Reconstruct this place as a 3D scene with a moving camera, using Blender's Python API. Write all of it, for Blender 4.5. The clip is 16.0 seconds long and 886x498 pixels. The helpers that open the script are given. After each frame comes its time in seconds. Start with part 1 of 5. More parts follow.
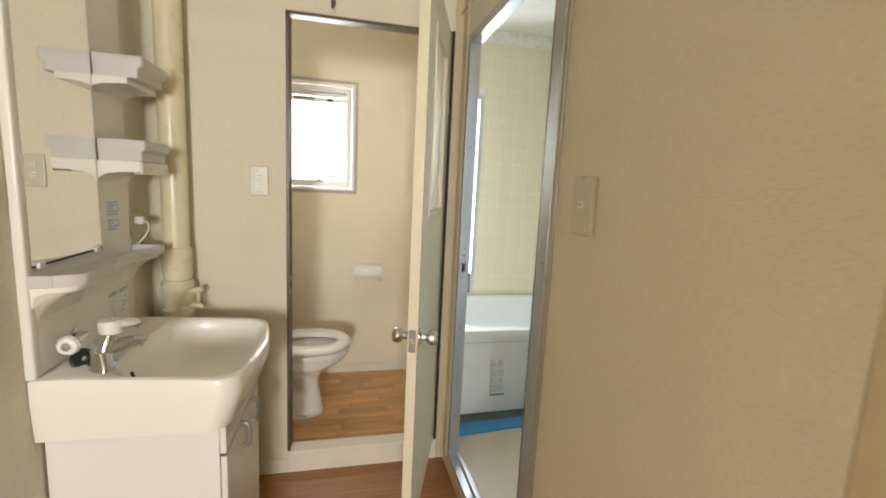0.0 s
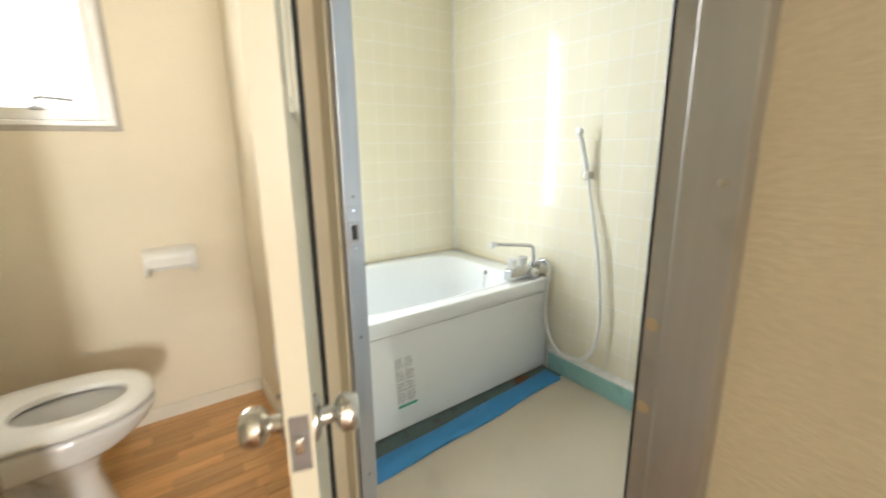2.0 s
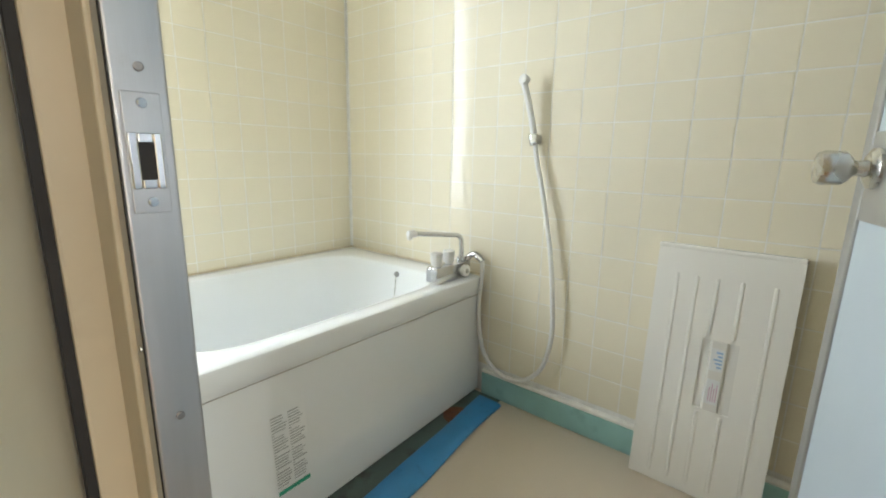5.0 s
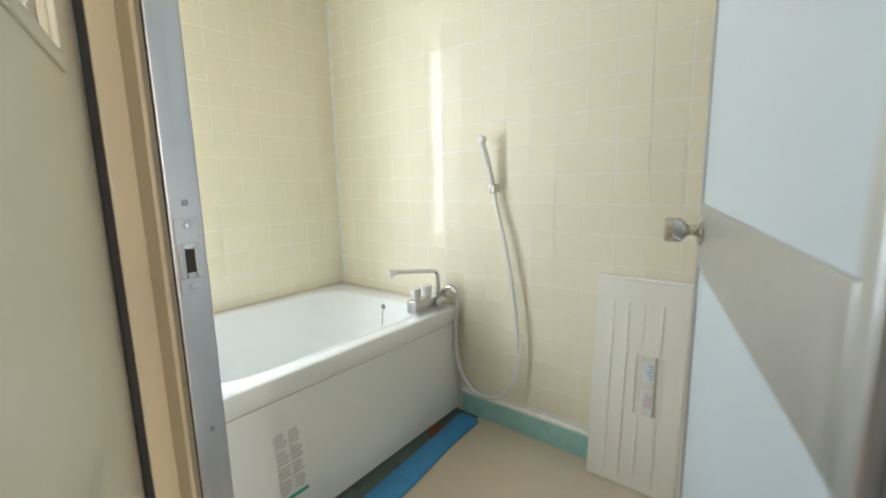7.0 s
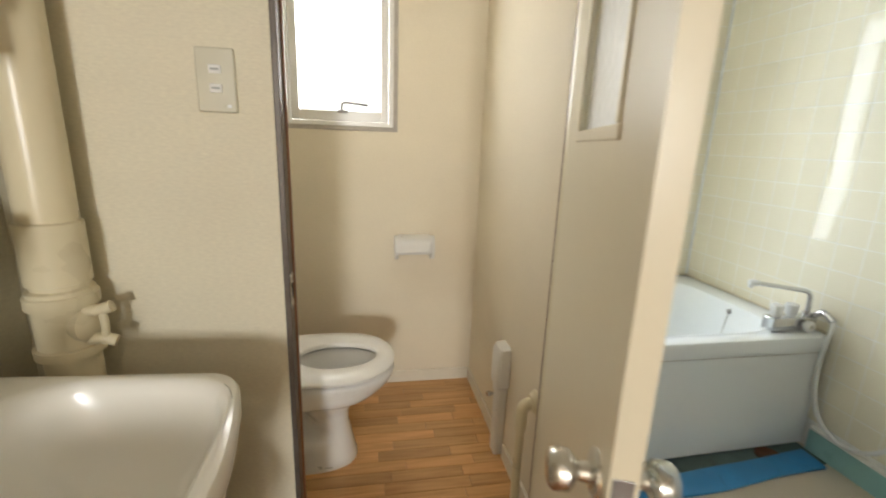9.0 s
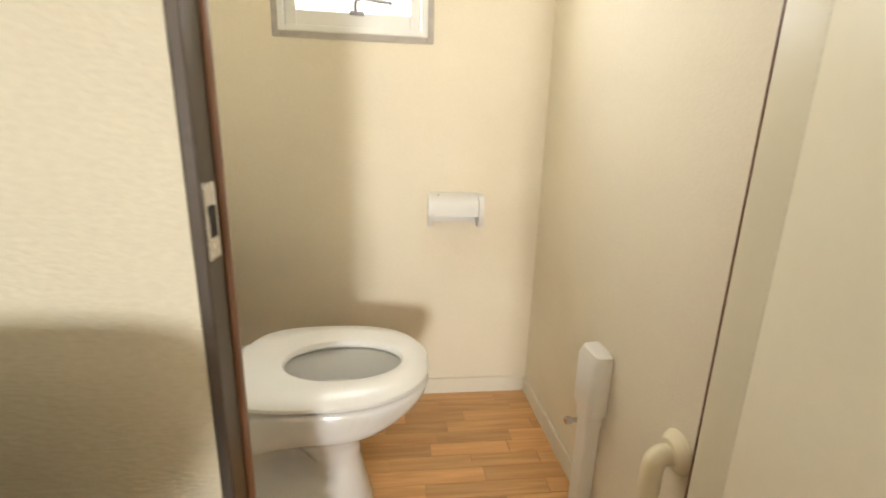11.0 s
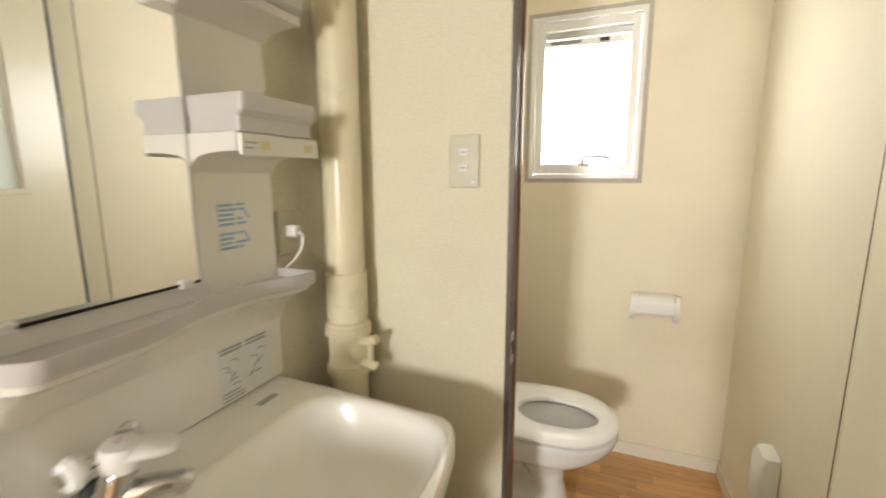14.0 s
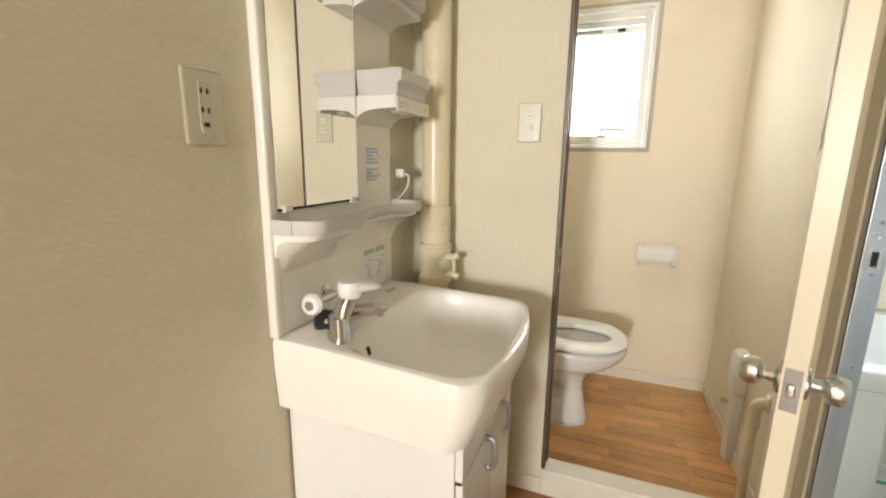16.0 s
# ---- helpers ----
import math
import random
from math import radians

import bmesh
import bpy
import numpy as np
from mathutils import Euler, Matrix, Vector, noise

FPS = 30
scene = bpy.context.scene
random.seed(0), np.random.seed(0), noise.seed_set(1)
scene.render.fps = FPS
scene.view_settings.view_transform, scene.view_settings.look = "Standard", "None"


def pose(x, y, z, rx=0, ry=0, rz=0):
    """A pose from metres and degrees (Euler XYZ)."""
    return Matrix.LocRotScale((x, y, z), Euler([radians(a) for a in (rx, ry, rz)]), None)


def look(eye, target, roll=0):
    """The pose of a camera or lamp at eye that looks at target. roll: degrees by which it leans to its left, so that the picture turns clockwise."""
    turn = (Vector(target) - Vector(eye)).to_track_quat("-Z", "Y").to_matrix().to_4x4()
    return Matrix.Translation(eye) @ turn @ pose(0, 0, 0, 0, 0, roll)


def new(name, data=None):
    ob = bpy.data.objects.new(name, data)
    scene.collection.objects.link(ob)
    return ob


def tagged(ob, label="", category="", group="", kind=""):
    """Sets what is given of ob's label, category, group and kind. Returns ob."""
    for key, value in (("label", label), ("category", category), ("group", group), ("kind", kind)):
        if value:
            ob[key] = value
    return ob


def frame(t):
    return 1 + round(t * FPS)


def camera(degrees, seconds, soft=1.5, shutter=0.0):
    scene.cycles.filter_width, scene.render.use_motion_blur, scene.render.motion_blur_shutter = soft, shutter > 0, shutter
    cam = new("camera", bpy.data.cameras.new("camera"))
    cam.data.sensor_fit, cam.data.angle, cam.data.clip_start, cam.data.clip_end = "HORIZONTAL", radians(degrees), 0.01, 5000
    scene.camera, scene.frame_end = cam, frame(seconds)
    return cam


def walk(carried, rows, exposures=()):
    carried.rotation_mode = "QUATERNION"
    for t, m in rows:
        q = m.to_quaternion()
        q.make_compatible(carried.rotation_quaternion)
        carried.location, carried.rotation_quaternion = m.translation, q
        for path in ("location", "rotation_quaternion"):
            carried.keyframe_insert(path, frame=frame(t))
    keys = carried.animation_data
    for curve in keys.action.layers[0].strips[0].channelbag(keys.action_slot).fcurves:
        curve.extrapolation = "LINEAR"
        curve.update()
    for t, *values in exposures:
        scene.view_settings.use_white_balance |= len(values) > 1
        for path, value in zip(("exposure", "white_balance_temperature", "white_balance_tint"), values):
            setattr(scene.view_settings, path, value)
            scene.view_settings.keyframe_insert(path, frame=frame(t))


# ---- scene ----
cam = camera(91.7, 16.0, soft=1.9, shutter=0.5)
PATH = [
    (0, (-0.556, -2.068, 1.433), (-0.094, -0.143, 1.148), 2.75),
    (0.5, (-0.594, -1.914, 1.41), (-0.087, -0.012, 1.053), 2.95),
    (1, (-0.554, -1.7, 1.368), (0.092, 0.142, 0.933), 0.4),
    (1.5, (-0.511, -1.457, 1.313), (0.29, 0.306, 0.816), -0.6),
    (2, (-0.439, -1.173, 1.274), (0.682, 0.417, 0.811), -0.7),
    (2.5, (-0.331, -0.964, 1.237), (1.055, 0.426, 0.854), -1.2),
    (3, (-0.226, -0.786, 1.177), (1.278, 0.483, 0.82), -0.0),
    (3.5, (-0.145, -0.676, 1.065), (1.361, 0.586, 0.689), 1.2),
    (6, (-0.147, -0.656, 1.065), (1.374, 0.57, 0.636), 0.7),
    (6.5, (-0.194, -0.74, 1.111), (1.328, 0.497, 0.724), -0.1),
    (7, (-0.263, -0.884, 1.179), (1.268, 0.361, 0.856), -1.3),
    (7.5, (-0.336, -0.999, 1.206), (1.173, 0.251, 0.807), 0.7),
    (8, (-0.414, -1.1, 1.235), (0.733, 0.471, 0.769), 0.4),
    (8.5, (-0.497, -1.13, 1.274), (0.188, 0.686, 0.794), 0.5),
    (9, (-0.602, -1.042, 1.312), (-0.252, 0.868, 0.831), 2.1),
    (10.2, (-0.655, -0.72, 1.14), (-0.40, 1.24, 0.655), 1.8),
    (11.3, (-0.556, -0.399, 0.969), (-0.37, 1.523, 0.447), 1.2),
    (11.5, (-0.543, -0.374, 0.908), (-0.414, 1.539, 0.339), 0.8),
    (12, (-0.511, -0.392, 0.827), (-0.429, 1.531, 0.285), 0.8),
    (12.5, (-0.52, -0.488, 0.952), (-0.69, 1.458, 0.525), 1.8),
    (13, (-0.54, -0.665, 1.153), (-0.967, 1.26, 0.817), 2.1),
    (13.5, (-0.537, -0.862, 1.328), (-1.143, 1.021, 1.034), -0.2),
    (14, (-0.558, -1.04, 1.388), (-1.287, 0.791, 1.05), -0.1),
    (14.5, (-0.587, -1.222, 1.382), (-1.458, 0.542, 1.018), 1.1),
    (15, (-0.643, -1.353, 1.375), (-1.421, 0.449, 0.992), 1.8),
    (15.5, (-0.659, -1.438, 1.336), (-1.333, 0.409, 0.968), 1.2),
    (16, (-0.642, -1.534, 1.293), (-1.337, 0.297, 0.889), 0.7),
]
walk(cam, [(t, look(eye, target, roll)) for t, eye, target, roll in PATH],
     exposures=[(0, -0.36), (0.7, -0.18), (1.5, 0.08), (2.0, 0.06), (3.0, -0.28), (6.5, -0.3), (7.5, -0.24), (8.3, -0.34), (9.0, -0.42), (11.3, 0.26), (11.6, 0.30), (12.0, 0.44), (12.3, 0.48), (12.6, 0.44), (13.0, 0.24), (14.0, -0.02), (15.0, -0.08), (16, -0.04)])

# ---- light and exposure ----
world = bpy.data.worlds.new("sky")
scene.world = world
world.use_nodes = True
_wn, _wl = world.node_tree.nodes, world.node_tree.links
_sky = _wn.new("ShaderNodeTexSky")
_sky.sky_type, _sky.sun_disc, _sky.sun_elevation, _sky.sun_rotation = "NISHITA", False, radians(40), radians(150)
_wl.new(_sky.outputs[0], _wn["Background"].inputs[0])
_wn["Background"].inputs[1].default_value = 0.1


def area(name, centre, target, w, h, watts, colour):
    """An area lamp at an opening: daylight by a window, or added fill."""
    d = bpy.data.lights.new(name, "AREA")
    d.shape, d.size, d.size_y, d.energy, d.color = "RECTANGLE", w, h, watts, colour
    ob = new(name, d)
    ob.matrix_world = look(centre, target)
    return ob


# ---- materials ----
def material(name, colour, rough=0.5, metal=0.0, vary=0.06, scale=6.0, fine=0.0, fine_scale=250.0, bump=0.0, stretch=(1, 1, 1),
             stain=None, coat=0.0, rand=0.0, spec=0.5):
    """Painted, moulded or papered surface: large soft variation, fine grain, relief."""
    m = bpy.data.materials.new(name)
    m.use_nodes = True
    n, l = m.node_tree.nodes, m.node_tree.links
    b = n["Principled BSDF"]
    b.inputs["Roughness"].default_value, b.inputs["Metallic"].default_value = rough, metal
    b.inputs["Coat Weight"].default_value, b.inputs["Specular IOR Level"].default_value = coat, spec
    b.inputs["Coat Roughness"].default_value = 0.08
    tc = n.new("ShaderNodeTexCoord")
    mp = n.new("ShaderNodeMapping")
    mp.inputs["Scale"].default_value = stretch
    l.new(tc.outputs["Object"], mp.inputs[0])
    big = n.new("ShaderNodeTexNoise")
    big.inputs["Scale"].default_value, big.inputs["Detail"].default_value = scale, 4
    l.new(mp.outputs[0], big.inputs["Vector"])
    ramp = n.new("ShaderNodeMapRange")
    ramp.inputs[1].default_value, ramp.inputs[2].default_value = 0.3, 0.7
    ramp.inputs[3].default_value, ramp.inputs[4].default_value = 1 - vary, 1 + vary
    l.new(big.outputs[0], ramp.inputs[0])
    mul = n.new("ShaderNodeVectorMath")
    mul.operation = "SCALE"
    mul.inputs[0].default_value = colour
    last = ramp.outputs[0]
    if rand:
        oi = n.new("ShaderNodeObjectInfo")
        rr = n.new("ShaderNodeMapRange")
        rr.inputs[3].default_value, rr.inputs[4].default_value = 1 - rand, 1 + rand
        l.new(oi.outputs["Random"], rr.inputs[0])
        mm = n.new("ShaderNodeMath")
        mm.operation = "MULTIPLY"
        l.new(last, mm.inputs[0]), l.new(rr.outputs[0], mm.inputs[1])
        last = mm.outputs[0]
    l.new(last, mul.inputs["Scale"])
    out = mul.outputs[0]
    if stain:
        s = n.new("ShaderNodeTexNoise")
        s.inputs["Scale"].default_value, s.inputs["Detail"].default_value = stain[1], 6
        l.new(tc.outputs["Object"], s.inputs["Vector"])
        sr = n.new("ShaderNodeMapRange")
        sr.inputs[1].default_value, sr.inputs[2].default_value, sr.inputs[4].default_value = stain[2], stain[2] + 0.12, stain[3]
        l.new(s.outputs[0], sr.inputs[0])
        mix = n.new("ShaderNodeMix")
        mix.data_type = "RGBA"
        mix.inputs[7].default_value = (*stain[0], 1)
        l.new(sr.outputs[0], mix.inputs[0]), l.new(out, mix.inputs[6])
        out = mix.outputs[2]
    if fine:
        g = n.new("ShaderNodeTexNoise")
        g.inputs["Scale"].default_value, g.inputs["Detail"].default_value = fine_scale, 3
        l.new(mp.outputs[0], g.inputs["Vector"])
        gr = n.new("ShaderNodeMapRange")
        gr.inputs[1].default_value, gr.inputs[2].default_value = 0.3, 0.7
        gr.inputs[3].default_value, gr.inputs[4].default_value = 1 - fine, 1 + fine
        gm = n.new("ShaderNodeVectorMath")
        gm.operation = "SCALE"
        l.new(g.outputs[0], gr.inputs[0]), l.new(out, gm.inputs[0]), l.new(gr.outputs[0], gm.inputs["Scale"])
        out = gm.outputs[0]
    l.new(out, b.inputs["Base Color"])
    rv = n.new("ShaderNodeMapRange")
    rv.inputs[1].default_value, rv.inputs[2].default_value = 0.3, 0.7
    rv.inputs[3].default_value, rv.inputs[4].default_value = rough * (1 - 4 * min(vary, 0.04)), min(1, rough * (1 + 4 * min(vary, 0.04)))
    l.new(big.outputs[0], rv.inputs[0]), l.new(rv.outputs[0], b.inputs["Roughness"])
    if bump:
        f = n.new("ShaderNodeTexNoise")
        f.inputs["Scale"].default_value, f.inputs["Detail"].default_value = fine_scale, 3
        l.new(mp.outputs[0], f.inputs["Vector"])
        bp = n.new("ShaderNodeBump")
        bp.inputs["Strength"].default_value, bp.inputs["Distance"].default_value = bump, 0.002
        l.new(f.outputs[0], bp.inputs["Height"]), l.new(bp.outputs[0], b.inputs["Normal"])
    return m


def woody(name, dark, light, rough=0.4, axis=0, rand=0.25, coat=0.1):
    """Wood print with grain along one axis; each piece has its own tone."""
    m = bpy.data.materials.new(name)
    m.use_nodes = True
    n, l = m.node_tree.nodes, m.node_tree.links
    b = n["Principled BSDF"]
    b.inputs["Roughness"].default_value, b.inputs["Coat Weight"].default_value = rough, coat
    tc = n.new("ShaderNodeTexCoord")
    oi = n.new("ShaderNodeObjectInfo")
    off = n.new("ShaderNodeVectorMath")
    off.operation = "SCALE"
    off.inputs[0].default_value = (7, 13, 5)
    l.new(oi.outputs["Random"], off.inputs["Scale"])
    add = n.new("ShaderNodeVectorMath")
    l.new(tc.outputs["Object"], add.inputs[0]), l.new(off.outputs[0], add.inputs[1])
    mp = n.new("ShaderNodeMapping")
    sc = [60, 60, 60]
    sc[axis] = 3.5
    mp.inputs["Scale"].default_value = sc
    l.new(add.outputs[0], mp.inputs[0])
    g = n.new("ShaderNodeTexNoise")
    g.inputs["Scale"].default_value, g.inputs["Detail"].default_value, g.inputs["Distortion"].default_value = 1.0, 6, 0.6
    l.new(mp.outputs[0], g.inputs["Vector"])
    cr = n.new("ShaderNodeMapRange")
    cr.inputs[1].default_value, cr.inputs[2].default_value = 0.25, 0.75
    l.new(g.outputs[0], cr.inputs[0])
    mix = n.new("ShaderNodeMix")
    mix.data_type = "RGBA"
    mix.inputs[6].default_value, mix.inputs[7].default_value = (*dark, 1), (*light, 1)
    l.new(cr.outputs[0], mix.inputs[0])
    rr = n.new("ShaderNodeMapRange")
    rr.inputs[3].default_value, rr.inputs[4].default_value = 1 - rand, 1 + rand
    l.new(oi.outputs["Random"], rr.inputs[0])
    mul = n.new("ShaderNodeVectorMath")
    mul.operation = "SCALE"
    l.new(mix.outputs[2], mul.inputs[0]), l.new(rr.outputs[0], mul.inputs["Scale"])
    l.new(mul.outputs[0], b.inputs["Base Color"])
    bp = n.new("ShaderNodeBump")
    bp.inputs["Strength"].default_value, bp.inputs["Distance"].default_value = 0.15, 0.0006
    l.new(g.outputs[0], bp.inputs["Height"]), l.new(bp.outputs[0], b.inputs["Normal"])
    return m


def see_through(name, colour, gloss, clear):
    """A pane: mostly clear, some sheen."""
    m = bpy.data.materials.new(name)
    m.use_nodes = True
    n, l = m.node_tree.nodes, m.node_tree.links
    n.remove(n["Principled BSDF"])
    t, g, x = n.new("ShaderNodeBsdfTransparent"), n.new("ShaderNodeBsdfGlossy"), n.new("ShaderNodeMixShader")
    t.inputs[0].default_value = (*colour, 1)
    g.inputs["Roughness"].default_value = gloss
    x.inputs[0].default_value = 1 - clear
    l.new(t.outputs[0], x.inputs[1]), l.new(g.outputs[0], x.inputs[2])
    l.new(x.outputs[0], n["Material Output"].inputs[0])
    return m


def frosted(name, colour, rough):
    """Patterned privacy glass that scatters the light behind it."""
    m = bpy.data.materials.new(name)
    m.use_nodes = True
    n, l = m.node_tree.nodes, m.node_tree.links
    b = n["Principled BSDF"]
    b.inputs["Base Color"].default_value = (*colour, 1)
    b.inputs["Roughness"].default_value, b.inputs["Transmission Weight"].default_value = rough, 1.0
    b.inputs["IOR"].default_value = 1.2
    tc, v, bp = n.new("ShaderNodeTexCoord"), n.new("ShaderNodeTexVoronoi"), n.new("ShaderNodeBump")
    v.inputs["Scale"].default_value = 60
    l.new(tc.outputs["Object"], v.inputs["Vector"])
    bp.inputs["Strength"].default_value, bp.inputs["Distance"].default_value = 0.5, 0.002
    l.new(v.outputs["Distance"], bp.inputs["Height"]), l.new(bp.outputs[0], b.inputs["Normal"])
    return m


PAPER = material("wallpaper", (0.75, 0.70, 0.555), 0.75, vary=0.03, scale=2.5, fine=0.045, bump=0.5, fine_scale=80, stretch=(0.9, 0.9, 2.6), stain=((0.66, 0.58, 0.43), 1.1, 0.56, 0.35))
PAPER_PALE = material("toilet_wallpaper", (0.83, 0.755, 0.61), 0.78, vary=0.03, scale=2.0, fine=0.02, bump=0.28, fine_scale=150, stretch=(0.9, 0.9, 1.6), stain=((0.70, 0.60, 0.45), 1.4, 0.58, 0.3))
CEIL = material("ceiling_paint", (0.80, 0.78, 0.72), 0.85, vary=0.04, bump=0.2, fine_scale=300)
PAINT = material("cream_gloss_paint", (0.77, 0.71, 0.55), 0.32, vary=0.008, scale=0.9, fine=0.01, fine_scale=40)
TRIM = material("cream_trim_paint", (0.61, 0.51, 0.345), 0.42, vary=0.06, scale=5, bump=0.15, fine_scale=90, stain=((0.50, 0.40, 0.26), 9.0, 0.62, 0.35))
SKIRT = material("skirting_paint", (0.80, 0.75, 0.64), 0.45, vary=0.04, scale=8, bump=0.1, stain=((0.55, 0.48, 0.38), 12.0, 0.64, 0.3))
ALU = material("aluminium", (0.50, 0.505, 0.51), 0.36, metal=0.85, vary=0.05, scale=14, bump=0.08, fine_scale=200, stretch=(4, 4, 0.3), stain=((0.42, 0.41, 0.39), 18, 0.62, 0.4))
ALU_DARK = material("weathered_aluminium", (0.30, 0.29, 0.28), 0.45, metal=0.7, vary=0.1, scale=20, bump=0.1, stain=((0.2, 0.18, 0.15), 30, 0.6, 0.5))
BRONZE = material("dark_bronze_metal", (0.105, 0.085, 0.07), 0.42, metal=0.25, vary=0.12, scale=12, bump=0.12, stain=((0.05, 0.04, 0.035), 15, 0.6, 0.6))
JAMBWOOD = woody("jamb_wood", (0.12, 0.05, 0.025), (0.30, 0.14, 0.07), 0.4, axis=2, rand=0.05)
CERAMIC = material("white_ceramic", (0.82, 0.815, 0.80), 0.09, vary=0.006, scale=1.5, coat=0.6)
RESIN = material("white_resin", (0.82, 0.80, 0.745), 0.2, vary=0.008, scale=2, coat=0.25)
BASIN = material("warm_white_basin_resin", (0.90, 0.88, 0.82), 0.26, vary=0.008, scale=2, coat=0.25)
TUBM = material("ivory_tub_resin", (0.84, 0.855, 0.845), 0.16, vary=0.01, scale=2, coat=0.3)
LAMINATE = material("white_laminate", (0.83, 0.82, 0.785), 0.35, vary=0.025, scale=3, bump=0.04, stain=((0.62, 0.58, 0.5), 5, 0.66, 0.3))
PLASTIC = material("white_plastic", (0.82, 0.81, 0.78), 0.28, vary=0.006, scale=2)
IVORY = material("ivory_plastic", (0.63, 0.60, 0.475), 0.3, vary=0.03, scale=20)
GREYTRAY = material("pale_grey_plastic", (0.62, 0.605, 0.585), 0.3, vary=0.01, scale=3)
PVC = material("ivory_pvc_pipe", (0.78, 0.70, 0.50), 0.3, vary=0.04, scale=7, bump=0.05, fine_scale=60, stain=((0.6, 0.5, 0.32), 8, 0.64, 0.3))
CHROME = material("chrome", (0.64, 0.64, 0.65), 0.07, metal=1.0, vary=0.04, scale=25)
STEEL = material("brushed_steel", (0.64, 0.63, 0.585), 0.27, metal=1.0, vary=0.06, scale=30, bump=0.05, fine_scale=300)
RUBBER = material("black_rubber", (0.02, 0.02, 0.021), 0.45, vary=0.1, scale=40)
DARK = material("dark_gap", (0.03, 0.027, 0.024), 0.8, vary=0.2, scale=20)
BLUE = material("blue_foam_strip", (0.045, 0.25, 0.52), 0.55, vary=0.06, scale=14, bump=0.2, fine_scale=220, stain=((0.03, 0.16, 0.34), 25, 0.62, 0.5))
TEAL = material("turquoise_waterproof_paint", (0.33, 0.58, 0.56), 0.4, vary=0.07, scale=7, bump=0.15, fine_scale=60, stain=((0.22, 0.42, 0.42), 10, 0.6, 0.5))
# very dark grey green, shared by the recess floor and the tub's base block
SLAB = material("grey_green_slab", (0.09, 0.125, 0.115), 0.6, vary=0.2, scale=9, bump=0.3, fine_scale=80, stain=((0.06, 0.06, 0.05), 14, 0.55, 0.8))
RUST = material("rusty_drain", (0.16, 0.07, 0.035), 0.7, metal=0.2, vary=0.3, scale=40, bump=0.4)
VINYL = material("beige_vinyl_floor", (0.63, 0.54, 0.42), 0.42, vary=0.04, scale=3, bump=0.12, fine_scale=260, stain=((0.50, 0.42, 0.31), 5, 0.62, 0.3))
TILE = material("cream_glazed_tile", (0.85, 0.788, 0.625), 0.005, vary=0.012, scale=3, coat=0.0, rand=0.008, bump=0.006, fine_scale=10, spec=0.15)
GROUT = material("white_grout", (0.90, 0.885, 0.83), 0.8, vary=0.08, scale=25, bump=0.3, stain=((0.62, 0.55, 0.42), 12, 0.6, 0.25))
BLUEDOOR = material("pale_blue_door_panel", (0.50, 0.57, 0.61), 0.32, vary=0.03, scale=4, bump=0.06, fine_scale=120)
SHUT = material("weathered_window_frame", (0.62, 0.62, 0.60), 0.4, metal=0.3, vary=0.05, scale=14, stain=((0.4, 0.38, 0.34), 16, 0.6, 0.4))
SEAL = material("yellowed_sealant", (0.66, 0.58, 0.42), 0.5, vary=0.08, scale=30, bump=0.1)
CAULK = material("old_sealant", (0.48, 0.44, 0.39), 0.6, vary=0.1, scale=30, bump=0.2)
PRINT = material("grey_print", (0.38, 0.39, 0.38), 0.6, vary=0.1, scale=90)
PRINTBLUE = material("blue_print", (0.33, 0.50, 0.70), 0.6, vary=0.1, scale=90)
PRINTGREEN = material("green_print", (0.05, 0.38, 0.24), 0.5, vary=0.1, scale=60)
PRINTPINK = material("pink_print", (0.62, 0.35, 0.48), 0.5, vary=0.1, scale=60)
LABEL = material("white_label", (0.80, 0.81, 0.80), 0.35, vary=0.02, scale=20)
GOLD = material("socket_brass", (0.70, 0.56, 0.22), 0.35, vary=0.1, scale=40)
STRIPS = woody("oak_strip_floor", (0.56, 0.285, 0.105), (0.80, 0.48, 0.21), 0.33, axis=0, rand=0.2)
PLANKS = woody("brown_plank_floor", (0.25, 0.095, 0.03), (0.40, 0.175, 0.06), 0.32, axis=0, rand=0.1, coat=0.25)
MIRROR = material("mirror_silver", (0.93, 0.94, 0.93), 0.004, metal=1.0, vary=0.0)
GLASS = see_through("clear_pane", (0.98, 0.99, 0.98), 0.05, 0.94)
FROST = frosted("frosted_glass", (0.97, 0.98, 0.98), 0.55)
FILM = see_through("clear_film", (1, 1, 1), 0.1, 0.94)
CRYSTAL = material("clear_acrylic", (0.88, 0.885, 0.87), 0.06, vary=0.02, scale=60, coat=0.5)


# ---- building helpers ----
def thing(name, base, label, category, group="", kind=""):
    ob = new(name)
    ob.location = base
    ob.empty_display_size = 0.05
    return tagged(ob, label, category, group, kind)


def part(name, bm, mat, parent=None, label="", smooth=False):
    """Links a bmesh, given in world places, as one mesh under a thing or a part."""
    root = parent
    while root is not None and root.parent is not None:
        root = root.parent
    if root is not None:
        bmesh.ops.translate(bm, verts=bm.verts, vec=-root.location)
    bmesh.ops.recalc_face_normals(bm, faces=bm.faces)
    me = bpy.data.meshes.new(name)
    bm.to_mesh(me)
    bm.free()
    me.materials.append(mat)
    if smooth:
        me.polygons.foreach_set("use_smooth", [True] * len(me.polygons))
        me.set_sharp_from_angle(angle=radians(38))
    ob = new(name, me)
    ob.parent = parent
    return tagged(ob, label)


